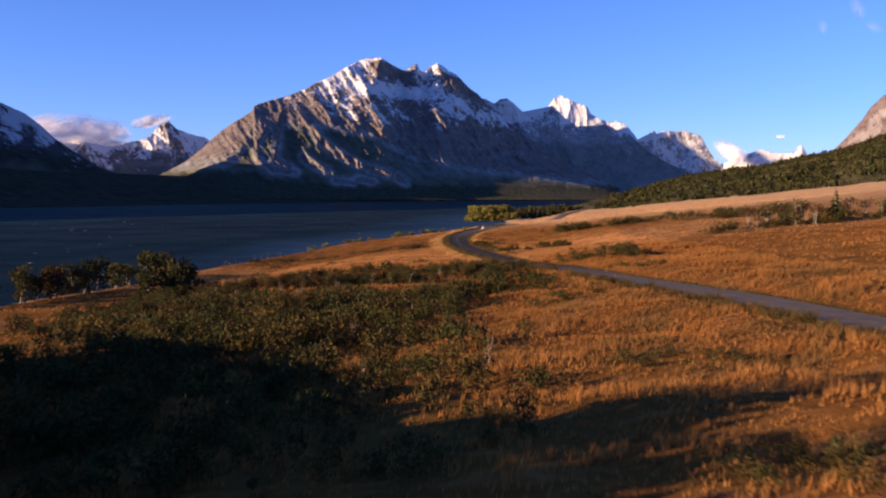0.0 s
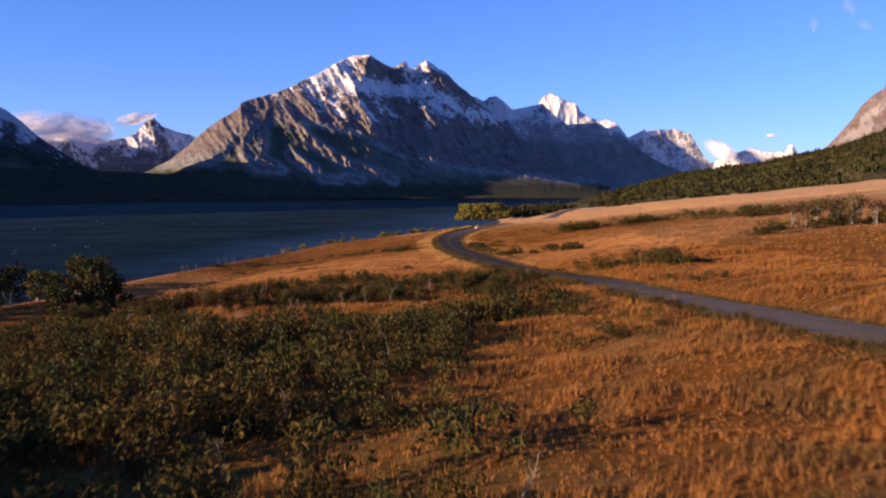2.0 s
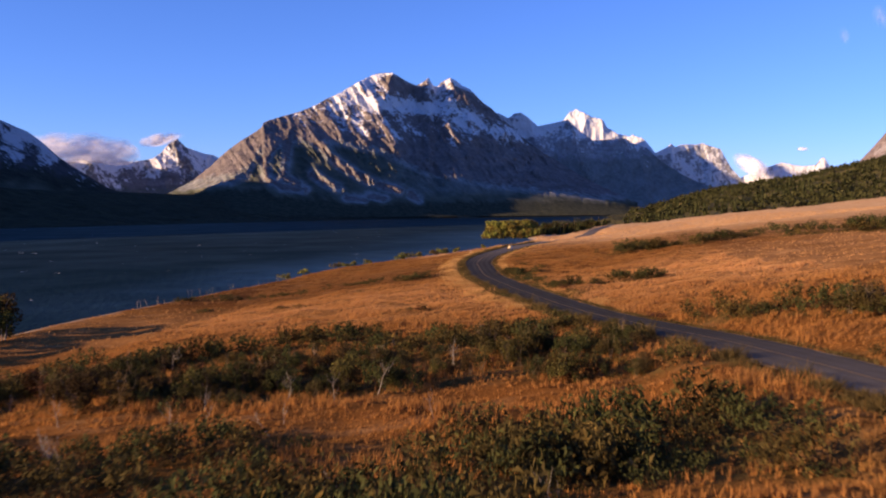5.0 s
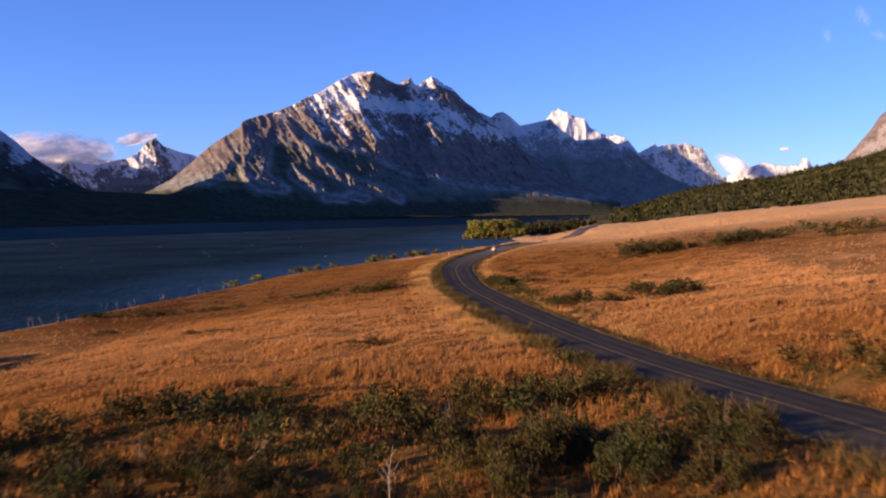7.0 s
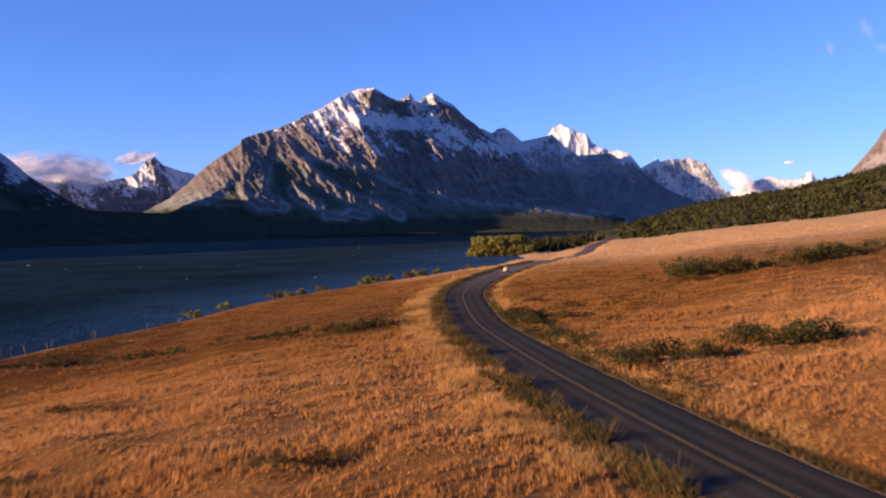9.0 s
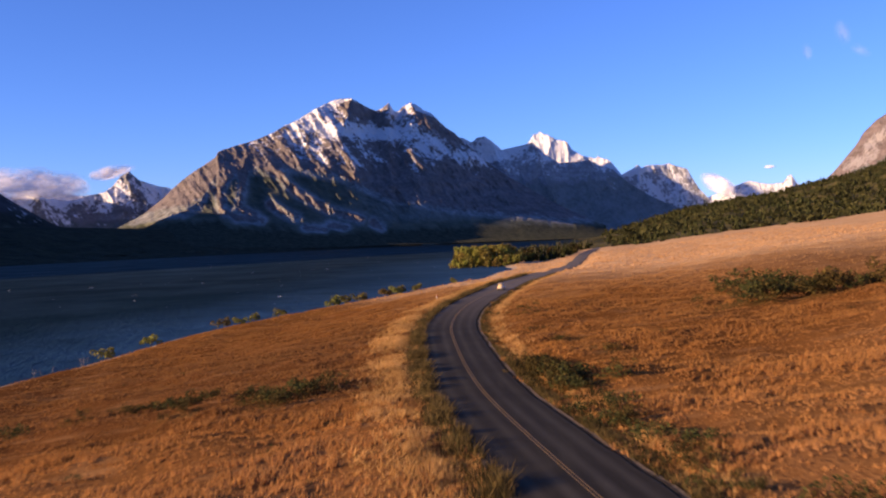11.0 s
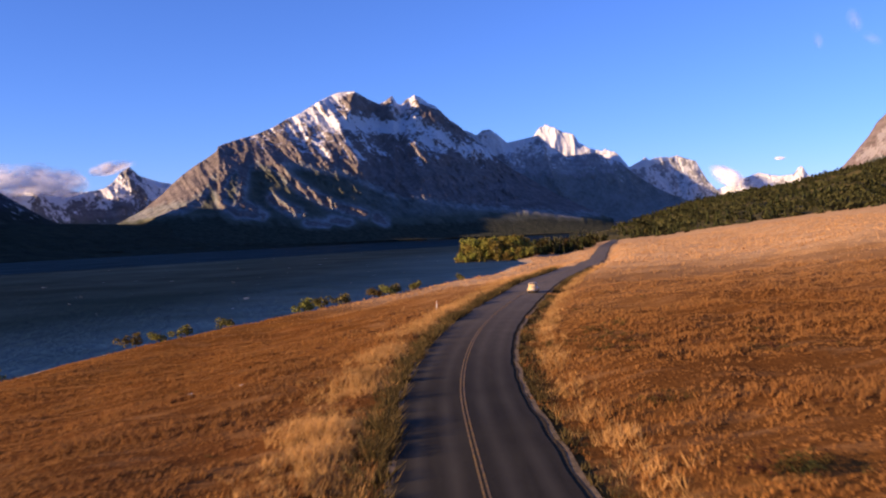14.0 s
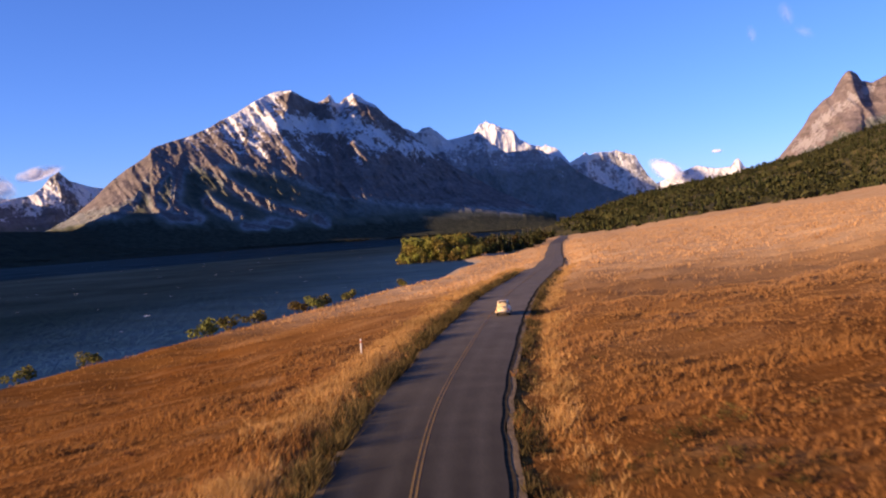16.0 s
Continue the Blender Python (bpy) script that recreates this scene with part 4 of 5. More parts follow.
# the taller shrubs by the path stand singly; the rest of the scrub is one mass
spots.sort(key=lambda s: -(s[2] > 0.95) * (400 - abs(s[1] - 176)))
rest_v, rest_f, rest_m = [[], [], [], []], [[], [], [], []], [0, 0, 0, 0]
for i, (x, y, h) in enumerate(spots):
    k = rs.choice([0, 0, 1, 2, 2, 3, 4, 6, 7])
    if h < 1.1 and rs.uniform() < 0.5:
        k = rs.choice([4, 4, 2, 3, 7, 5])
    if h < 1.25 and y > 205:
        dark = (10 < x < 17 or x < -5) and 265 < y < 325
        k = rs.choice([0, 2, 6, 3] if dark else [4, 5, 4, 5, 3, 4])
    wide = h * (rs.uniform(0.6, 0.95) if h > 1.2 and y < 205 else rs.uniform(0.85, 1.3))
    turn = rs.uniform(0, 6.28)
    if i < 290:
        ob = make_thing("shrub", *SHRUBS[k], ("branchwork", "foliage"), SHRUB_KINDS[k][1], "shrub", "meadow shrubs")
        place(ob, x, y, (wide, wide, h), turn, rs)
    else:
        me = COARSE[k]
        v = np.empty(len(me.vertices) * 3)
        me.vertices.foreach_get("co", v)
        v = v.reshape(-1, 4, 3)[:, :3].reshape(-1, 3)
        ca, sa = math.cos(turn), math.sin(turn)
        v = np.stack([(v[:, 0] * ca - v[:, 1] * sa) * wide + x, (v[:, 0] * sa + v[:, 1] * ca) * wide + y, v[:, 2] * h + float(land(x, y)) - 0.05], -1)
        m = SHRUB_KINDS[k][0]
        rest_v[m].append(v)


def soup(name, verts, corners, mat, label, category):
    """One joined mass of loose small faces, each with its own corners."""
    v = np.concatenate(verts).astype(np.float32)
    n = len(v)
    me = bpy.data.meshes.new(name)
    me.vertices.add(n)
    me.vertices.foreach_set("co", v.ravel())
    me.loops.add(n)
    me.loops.foreach_set("vertex_index", np.arange(n, dtype=np.int32))
    me.polygons.add(n // corners)
    me.polygons.foreach_set("loop_start", np.arange(0, n, corners, dtype=np.int32))
    me.polygons.foreach_set("loop_total", np.full(n // corners, corners, np.int32))
    me.materials.append(mat)
    me.update()
    return tagged(new(name, me), label, category, kind="stuff")


SCRUB_LABELS = ["mass of dark green willow scrub", "mass of olive green scrub", "mass of turning brown scrub", "low mass of reddish scrub"]
for m in range(4):
    if rest_v[m]:
        soup("scrub", rest_v[m], 3, M_LEAF[m], SCRUB_LABELS[m], "scrub")


# ---- grass ----
def grass_mat():
    k = Mat("dry_grass_blades", 1.0, 0.02)
    rnd = k.geo.outputs["Random Per Island"]
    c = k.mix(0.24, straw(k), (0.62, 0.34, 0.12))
    c = k.mix(k.ramp(rnd, (0.0, 0.0), (0.45, 0.0), (1.0, 0.5)), c, (0.12, 0.060, 0.017))
    c = k.mix(k.ramp(rnd, (0.0, 0.15), (0.3, 0.0)), c, (0.62, 0.37, 0.13))
    t = k.n.new("ShaderNodeBsdfTranslucent")
    k.l.new(c, t.inputs["Color"])
    k.color(c)
    x = k.n.new("ShaderNodeMixShader")
    x.inputs[0].default_value = 0.42
    k.l.new(k.b.outputs[0], x.inputs[1])
    k.l.new(t.outputs[0], x.inputs[2])
    k.l.new(x.outputs[0], k.n["Material Output"].inputs[0])
    return k.m


M_GRASS = grass_mat()
M_PALE = leaf_mat("pale_grass", (0.36, 0.18, 0.05), (0.58, 0.35, 0.13), 0.5, 0.3)
M_WEED = leaf_mat("verge_weeds", (0.042, 0.048, 0.014), (0.22, 0.18, 0.052), 0.9)


def tufts(rs, x, y, height, wide, blades, droop=0.95):
    """Bent grass blades, one triangle each, in tufts at x, y."""
    n = len(x)
    z = land(x, y)
    bx, by = np.repeat(x, blades), np.repeat(y, blades)
    bz = np.repeat(z, blades) - 0.04
    h = np.repeat(height, blades) * rs.uniform(0.55, 1.15, n * blades)
    w = np.repeat(wide, blades) * rs.uniform(0.6, 1.3, n * blades)
    a = rs.uniform(0, 6.283, n * blades)
    lean = h * rs.uniform(0.25 * droop, droop, n * blades)
    ox, oy = rs.normal(size=n * blades) * w * 2.0, rs.normal(size=n * blades) * w * 2.0
    ca, sa = np.cos(a), np.sin(a)
    b = rs.uniform(0, 6.283, n * blades)
    p0 = np.stack([bx + ox - sa * w, by + oy + ca * w, bz], -1)
    p1 = np.stack([bx + ox + sa * w, by + oy - ca * w, bz], -1)
    p2 = np.stack([bx + ox + np.cos(b) * lean + 0.12 * h, by + oy + np.sin(b) * lean, bz + h], -1)
    return np.stack([p0, p1, p2], 1).reshape(-1, 3)


rs = np.random.RandomState(11)


def scatter(n, x0, x1, y0, y1, keep):
    x, y = rs.uniform(x0, x1, n), rs.uniform(y0, y1, n)
    ok = keep(x, y) > rs.uniform(size=n)
    return x[ok], y[ok]


def meadow(x, y):
    clear = (np.abs(x - road_x(y)) > ROAD_W / 2 + 0.9 + 0.5 * sine_noise(x, y, 6, 3)) & (x - shore_x(y) > 4)
    return clear * np.clip(0.75 + 0.5 * sine_noise(x, y, 11, 21), 0.6, 1) * np.clip(0.65 + 0.55 * sine_noise(x, y, 2.3, 23), 0.4, 1) * (1 - 0.45 * thicket_mask(x, y))


grass = []
for n, box, h, w, bl, droop in ((118000, (-45, 55, 36, 220), 0.74, 0.040, 5, 0.5), (80000, (-45, 55, 220, 300), 0.50, 0.040, 6, 0.6), (145000, (-50, 60, 300, 430), 0.36, 0.046, 5, 0.75), (68000, (-90, 130, 190, 540), 0.42, 0.068, 3, 0.9), (24000, (-110, 120, 60, 200), 0.6, 0.06, 4, 0.6), (46000, (-40, 260, 500, 900), 0.7, 0.15, 3, 0.9)):
    x, y = scatter(n, *box, meadow)
    tall = np.clip(0.75 + 0.55 * sine_noise(x, y, 17, 22), 0.35, 1.5)
    grass.append(tufts(rs, x, y, h * tall, np.full(len(x), w), bl, droop))
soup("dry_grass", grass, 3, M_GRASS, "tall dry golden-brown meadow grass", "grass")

# tall pale grass beside the road, and green weeds along its edges
yy = rs.uniform(225, 560, 18000)
side = rs.choice([-1, -1, -1, -1, 1], len(yy))
off = ROAD_W / 2 + np.where(side < 0, 3.6 + 1.5 * rs.normal(size=len(yy)), 2.8 + 0.7 * rs.normal(size=len(yy)))
ok = (off > ROAD_W / 2 + 1.0) & (sine_noise(yy, side * 9.0, 13, 51) > rs.uniform(-1.2, 0.6, len(yy)))
yy, side, off = yy[ok], side[ok], off[ok]
xx = road_x(yy) + side * off
soup("roadside_grass", [tufts(rs, xx, yy, np.clip(0.55 + 0.25 * sine_noise(xx, yy, 8, 41), 0.25, 0.9), np.full(len(yy), 0.022), 9)], 3, M_PALE, "taller pale grass along the road", "grass")
yy = rs.uniform(30, 520, 54000)
side = rs.choice([-1, 1], len(yy))
off = ROAD_W / 2 + np.where(side < 0, rs.uniform(0.1, 2.0, len(yy)), rs.uniform(0.65, 2.1, len(yy)))
xx = road_x(yy) + side * off
ok = verge_mask(xx, yy) * np.where((side > 0) & (yy > 325), 0.4, 1) > rs.uniform(0, 0.9, len(yy))
xx, yy = xx[ok], yy[ok]
soup("verge_weeds", [tufts(rs, xx, yy, np.where(xx < road_x(yy), rs.uniform(0.25, 0.85, len(yy)) * np.clip(0.95 + 0.7 * sine_noise(xx, yy, 4, 91), 0.45, 1.9), rs.uniform(0.15, 0.6, len(yy))), np.full(len(yy), 0.045), 8, 1.1)], 3, M_WEED, "green and brown weeds along the road edge", "weeds")


# ---- trees ----
def broadleaf_meshes(seed, mat, leaves=900, leaf=0.42, bare=0.35):
    """A small tree, unit height 6 m: forked trunk, limbs and a ragged crown."""
    rs = np.random.RandomState(seed)
    lines, tips = [], []
    for i in range(rs.randint(2, 4)):
        a = rs.uniform(0, 6.28)
        b = np.array([rs.normal() * 0.25, rs.normal() * 0.25, -0.2])
        top = b + (math.cos(a) * rs.uniform(0.3, 1.0), math.sin(a) * rs.uniform(0.3, 1.0), rs.uniform(4.2, 5.4))
        mid = b * 0.5 + top * 0.5 + rs.normal(size=3) * 0.18
        lines.append([(tuple(b), 0.14), (tuple(mid), 0.10), (tuple(top), 0.03)])
        for j in range(4):
            s = rs.uniform(0.4, 0.95)
            p = mid * (1 - s) + top * s
            q = rs.uniform(0, 6.28)
            e = p + (math.cos(q) * rs.uniform(0.7, 1.5), math.sin(q) * rs.uniform(0.7, 1.5), rs.uniform(0.3, 1.0))
            lines.append([(tuple(p), 0.05), (tuple((p + e) / 2 + rs.normal(size=3) * 0.1), 0.035), (tuple(e), 0.012)])
            tips.append(e)
    c = np.array(tips)
    n2 = 16 if bare < 0.2 else 8
    c = np.concatenate([c, np.stack([rs.normal(size=n2) * 0.95, rs.normal(size=n2) * 0.95, rs.uniform(6 * bare + 0.3, 4.6 if bare < 0.2 else 5.0, n2)], -1)])
    c[:, 2] = np.clip(c[:, 2], 6 * bare + 0.6, 6)
    r = rs.uniform(0.7, 1.15, len(c))
    p = crown_points(rs, c, r, leaves)
    return mesh("trunk", *tubes(lines, 5), M_BARK), mesh("crown", *leaf_quads(p, leaf * rs.uniform(0.6, 1.3, leaves), rs), mat)


def conifer_meshes(seed, whorls=11, arms=12):
    """A conifer, unit height 10 m: trunk and drooping needle sprays."""
    rs = np.random.RandomState(seed)
    trunk = mesh("trunk", *tubes([[((0, 0, -0.3), 0.2), ((0.03, 0, 5), 0.11), ((0, 0.03, 10), 0.02)]], 6), M_BARK)
    vs = []
    for i in range(whorls):
        t = i / (whorls - 1)
        z = 1.2 + 8.5 * t
        for j in range(arms):
            a = rs.uniform(0, 6.283)
            ln = (3.0 * (1 - t) + 0.3) * rs.uniform(0.6, 1.15)
            d = np.array([math.cos(a), math.sin(a), 0])
            n = np.array([-math.sin(a), math.cos(a), 0])
            zz = z + rs.normal() * 0.25
            root, tip = np.array([0, 0, zz]), d * ln + (0, 0, zz - 0.35 * ln + rs.normal() * 0.1)
            mid = (root + tip) / 2 + (0, 0, 0.15)
            w = 0.36 * ln
            if j % 2:
                n = np.array([0, 0, 0.8])
            vs += [root, mid - n * w, tip, mid + n * w]
    v = np.array(vs)
    return trunk, mesh("crown", v, np.arange(len(v)).reshape(-1, 4), M_FIR)


SPIT_LEAF = [shrub_meshes(90 + i, M_ASPEN, 420, 0.2, leaf_quads)[1] for i in range(3)]
ASPENS = [broadleaf_meshes(300 + i, M_ASPEN, 700, 0.62, 0.03) for i in range(4)]
SHORE_TREES = [broadleaf_meshes(320 + i, M_LEAF[i % 2], 950, 0.52, 0.08) for i in range(4)]
GROVE = [broadleaf_meshes(380 + i, M_LEAF[i % 2], 280, 1.15, 0.08) for i in range(4)]
BANK = [shrub_meshes(400 + i, M_BANK, 420, 0.2, leaf_quads) for i in range(3)]
BARE_TREES = [broadleaf_meshes(340 + i, M_LEAF[2 if i else 1], 420, 0.34, 0.45) for i in range(3)]
FIRS = [conifer_meshes(360 + i) for i in range(4)]


def tree(kind, meshes, x, y, size, rs, label, group):
    ob = make_thing(kind, *meshes, ("trunk", "crown"), label, "tree", group)
    place(ob, x, y, (size * rs.uniform(0.9, 1.15), size * rs.uniform(0.9, 1.15), size), rs.uniform(0, 6.28), rs, 0.1)
    return ob


rs = np.random.RandomState(77)
# the grove on the near shore
for x, y, h in ((-90, 197, 8.0), (-87, 208, 8.2), (-85, 213, 7.5), (-83, 220, 8.4), (-79, 255, 8.0), (-76, 251, 7.2), (-81, 229, 7.2), (-77, 240, 8.8), (-76, 244, 8.0), (-85, 203, 7.0), (-94, 190, 8.5), (-97, 182, 8.0), (-84, 216, 6), (-80, 234, 6), (-88, 200, 6), (-74, 247, 5)):
    tree("shore_tree", SHORE_TREES[rs.randint(4)], x, y, h / 6, rs, "small leafy tree on the lake shore", "trees on the near shore")
for x, y, h in ((-54.5, 189, 8.6), (-57.5, 191, 7.6), (-52.5, 191, 6.8), (-60, 186, 7.0)):
    tree("shore_tree", SHORE_TREES[rs.randint(4)], x, y, h / 6, rs, "broad dark leafy tree at the meadow edge", "trees at the meadow edge")
for x, y, h in ((-53, 187, 7.2), (-56, 188, 6.0)):
    tree("conifer", FIRS[rs.randint(4)], x, y, h / 10, rs, "young dark conifer at the meadow edge", "meadow conifers")
# the grove behind the start of the flight, whose shade lies over the scrub
for i in range(185):
    y, back = rs.uniform(-14, 90), 28 * rs.uniform() ** 1.6
    x = max(-0.5 * max(y, 0) - 11 - back, float(shore_x(y)) + 4)
    tree("shore_tree", GROVE[rs.randint(4)], x, y, (10.9 + 0.2 * back) * rs.uniform(0.75, 1.08) / 6, rs, "tall leafy tree in a shoreside grove", "grove trees")
for x, y, h in ((-37, 35, 20.5), (-36, 27, 19), (-41, 32, 20)):
    ob = tree("shore_tree", SHORE_TREES[rs.randint(4)], x, y, h / 6, rs, "tall leafy tree in a shoreside grove", "grove trees")
    place(ob, x, y, (h / 11, h / 11, h / 6), 0.5, rs, 0.1)
# bare-trunked trees at the upper edge of the meadow
for i in range(18):
    t = rs.uniform()
    tree("meadow_tree", BARE_TREES[rs.randint(3)], 84 + 34 * t + rs.normal() * 2, 247 - 8 * t + rs.normal() * 3, rs.uniform(0.75, 1.25), rs, "thin-crowned tree with pale bare trunks", "meadow trees")
for x, y, h in ((104, 246, 9), (116, 242, 9), (92, 250, 7)):
    tree("conifer", FIRS[rs.randint(4)], x, y, h / 10, rs, "dark conifer among pale trees", "meadow conifers")
# shore bushes
for x, y, h in ((-55, 394, 2.2), (-52, 410, 2.4), (-45, 446, 2.4), (-41, 463, 2.2), (-37, 476, 2.4), (-25, 508, 3.4), (-22, 514, 3.0), (-18, 526, 2.8), (-11, 545, 3.2), (-8, 553, 3.4), (-6, 559, 3.0), (-1, 573, 3.0), (14, 617, 2.6), (-43, 452, 2.0)):
    tree("shore_bush", BANK[rs.randint(3)], x, y, h * 1.0, rs, "small rounded bush on the lake bank", "bank bushes")


def snag_mesh(seed):
    rs = np.random.RandomState(seed)
    lines = [[((0, 0, -0.1), 0.042), ((0.1, 0.03, 0.7), 0.034), ((0.1 + 0.1 * rs.normal(), 0.05, 1.5), 0.024), ((0.3 * rs.normal(), 0.2, 2.6), 0.008)]]
    for i in range(9):
        z = rs.uniform(0.7, 2.2)
        a = rs.uniform(0, 6.28)
        ln = rs.uniform(0.4, 1.1)
        lines.append([((0.1, 0.03, z), 0.017), ((0.1 + 0.4 * ln * math.cos(a), 0.4 * ln * math.sin(a), z + 0.25 * ln), 0.012), ((0.1 + 0.6 * ln * math.cos(a + 0.3), 0.7 * ln * math.sin(a + 0.3), z + 0.8 * ln), 0.005)])
    return mesh("dead_tree", *tubes(lines, 4), M_DEAD)


DEAD = [snag_mesh(i) for i in range(4)]
bare = [(rs.uniform(-42, 4), rs.uniform(70, 192), rs.uniform(0.6, 1.1)) for _ in range(54)]
bank = []
for x, y, n in ((-66, 328, 3), (-64, 337, 3), (-62, 352, 2), (-58, 374, 3), (-57, 384, 3), (-71, 304, 3), (-69, 314, 2)):
    bank += [(x + rs.normal() * 0.8, y + rs.normal() * 1.6, rs.uniform(0.5, 0.85)) for _ in range(n)]
for x, y, h in bare + bank + [(-2.7, 115.3, 1.2), (4, 148, 0.9), (-18, 118, 1.0), (-9, 131, 0.8), (36, 184, 1.0), (37, 182, 0.9), (38, 180, 1.0), (2, 186, 0.8)]:
    ob = tagged(new("dead_tree", DEAD[rs.randint(4)]), "bleached leafless dead tree", "dead tree", "dead trees")
    place(ob, x, y, (h, h, h), rs.uniform(0, 6.28), rs)
    ob.matrix_basis = ob.matrix_basis @ Euler((rs.normal() * 0.22, rs.normal() * 0.22, 0)).to_matrix().to_4x4()

# the wooded spit and the dark conifers behind it
for i in range(44):
    t = rs.uniform()
    tree("spit_tree", ASPENS[rs.randint(4)], 27 + 36 * t, 856 + rs.uniform(-9, 10), rs.uniform(1.7, 2.4), rs, "yellow-green leafy tree on the wooded spit", "spit trees")
for i in range(150):
    y = 868 + 370 * rs.uniform() ** 1.15
    near, far_side = float(shore_x(y)) + 5, float(road_x(min(y, 1200))) - 11
    if y > 1195:
        far_side += 60
    x = near + (far_side - near) * rs.uniform() ** (1.5 if y < 1190 else 0.8)
    if rs.uniform() < 0.55:
        tree("conifer", FIRS[rs.randint(4)], x, y, rs.uniform(0.65, 1.25), rs, "dark conifer by the lakeside wood", "lakeside conifers")
    else:
        tree("lakeside_tree", GROVE[rs.randint(4)], x, y, rs.uniform(1.0, 1.7), rs, "olive leafy tree in the lakeside wood", "lakeside trees")


def small_conifers(rs, x, y, z, h):
    """Many simple ragged conifers in one mass: stacked skirts of loose faces."""
    out = []
    n = len(x)
    for k in range(4):
        for s in range(6):
            a = rs.uniform(0, 6.283, n)
            r = h * (0.27 - 0.058 * k) * rs.uniform(0.7, 1.25, n)
            zb, zt = z + h * (0.05 + 0.2 * k) + h * rs.normal(size=n) * 0.03, z + h * (0.42 + 0.19 * k)
            p0 = np.stack([x + r * np.cos(a), y + r * np.sin(a), zb], -1)
            p1 = np.stack([x + r * np.cos(a + 1.2), y + r * np.sin(a + 1.2), zb], -1)
            p2 = np.stack([x + 0 * a, y + 0 * a, zt], -1)
            out.append(np.stack([p0, p1, p2], 1).reshape(-1, 3))
    return out


def small_crowns(rs, x, y, z, h):
    """Many small leafy crowns in one mass: loose facets over a rounded form."""
    out = []
    n = len(x)
    for k in range(16):
        d = rs.normal(size=(n, 3))
        d[:, 2] = np.abs(d[:, 2])
        d /= np.linalg.norm(d, axis=1, keepdims=True)
        c = np.stack([x, y, z + 0.35 * h], -1) + d * (h * 0.42)[:, None] * (1, 1, 1.2)
        for_q = [c + rs.normal(size=(n, 3)) * (0.24 * h)[:, None] for _ in range(3)]
        out.append(np.stack(for_q, 1).reshape(-1, 3))
    return out


HX, HY_, HZ_ = (g[:, :120].ravel() for g in HILL_GRID)
far = np.hypot(HX - HUB[0], HY_ - HUB[1])
clump = np.clip(0.35 + 0.9 * sine_noise(HX, HY_, 170, 61) + 0.5 * sine_noise(HX, HY_, 60, 62), 0.03, 1.2)
bearing = np.degrees(np.arctan2(HX - HUB[0], HY_ - HUB[1]))
w = far * (bearing < 34) * np.clip(0.7 + 0.9 * sine_noise(HX, HY_, 110, 63), 0.03, 1) * np.clip((bearing - 10.5) / 2, 0, 1)
for kind, n in (("conifer", 3600), ("leafy", 6000)):
    p = w * (clump if kind == "conifer" else np.clip(1.05 - clump, 0.05, 1))
    i = rs.choice(HX.size, n, p=p / p.sum())
    x, y, z = HX[i] + rs.normal(size=n) * 7, HY_[i] + rs.normal(size=n) * 9, HZ_[i] - 1
    h = rs.gamma(5, 1.0, n) + 2.0
    if kind == "conifer":
        soup("far_woods", small_conifers(rs, x, y, z, h * 1.1), 3, M_FIR, "dark timber covering the hillside", "woods")
    else:
        soup("far_woods", small_crowns(rs, x, y, z, h * 0.8), 3, M_TIMBER, "olive leafy woods covering the hillside", "woods")

# the sandy rim of the spit
M_SAND = Mat("pale_shore_sand", 0.95, 0.1)
M_SAND.color(M_SAND.ramp(M_SAND.noise(0.4, 5), (0.3, (0.30, 0.24, 0.16)), (0.7, (0.52, 0.43, 0.31)))).bump(M_SAND.noise(2, 4), 0.5, 0.1)
BA, BR = np.meshgrid(np.linspace(0, 2 * math.pi, 73), np.linspace(0, 1.06, 12), indexing="ij")
wob = 1 + 0.05 * np.sin(5 * BA + 1) + 0.03 * np.sin(11 * BA)
BX, BY = 66 + 47 * BR * wob * np.cos(BA), 864 + 22 * BR * wob * np.sin(BA)
tagged(new("beach", mesh("beach", np.stack([BX, BY, 1.75 * (1 - BR ** 4) - 0.12], -1).reshape(-1, 3), grid_faces(73, 12), M_SAND.m, True)), "pale sandy shore round the wooded spit", "beach", kind="structure")

# low growth filling the spit and the lake head
for i in range(60):
    t = rs.uniform()
    ob = make_thing("spit_shrub", SHRUBS[2][0], SPIT_LEAF[i % 3], ("branchwork", "foliage"), "yellow-green thick shrub at the water's edge", "shrub", "spit shrubs")
    place(ob, 24 + 42 * t, 852 + rs.uniform(-10, 8), (4.5, 4.5, rs.uniform(5, 8)), rs.uniform(0, 6.28), rs)


# ---- road furniture and markings ----
def surface_strip(name, lo, hi, lift, mat, label, category, y0=-60, y1=1180, n=3, ragged=0.0):
    return tagged(new(name, mesh(name, *strip(lo, hi, lift, y0, y1, n, ragged), mat)), label, category, kind="structure")


M_GRAVEL = Mat("shoulder_gravel", 0.95, 0.1)
M_GRAVEL.color(M_GRAVEL.ramp(M_GRAVEL.noise(2.5, 5), (0.3, (0.10, 0.070, 0.036)), (0.7, (0.26, 0.185, 0.10)))).bump(M_GRAVEL.noise(18, 3), 0.8, 0.05)
M_YELLOW = Mat("worn_yellow_paint", 0.7, 0.3)
M_YELLOW.color(M_YELLOW.mix(M_YELLOW.ramp(M_YELLOW.noise(3.5, 5), (0.42, 0.0), (0.64, 0.8)), (0.25, 0.140, 0.016), (0.05, 0.043, 0.032)))
# dark strip: soil, plus shade painted along the broken asphalt edge
M_SOIL_SHADE = Mat("dark_verge_soil_and_shade", 1.0, 0.0)
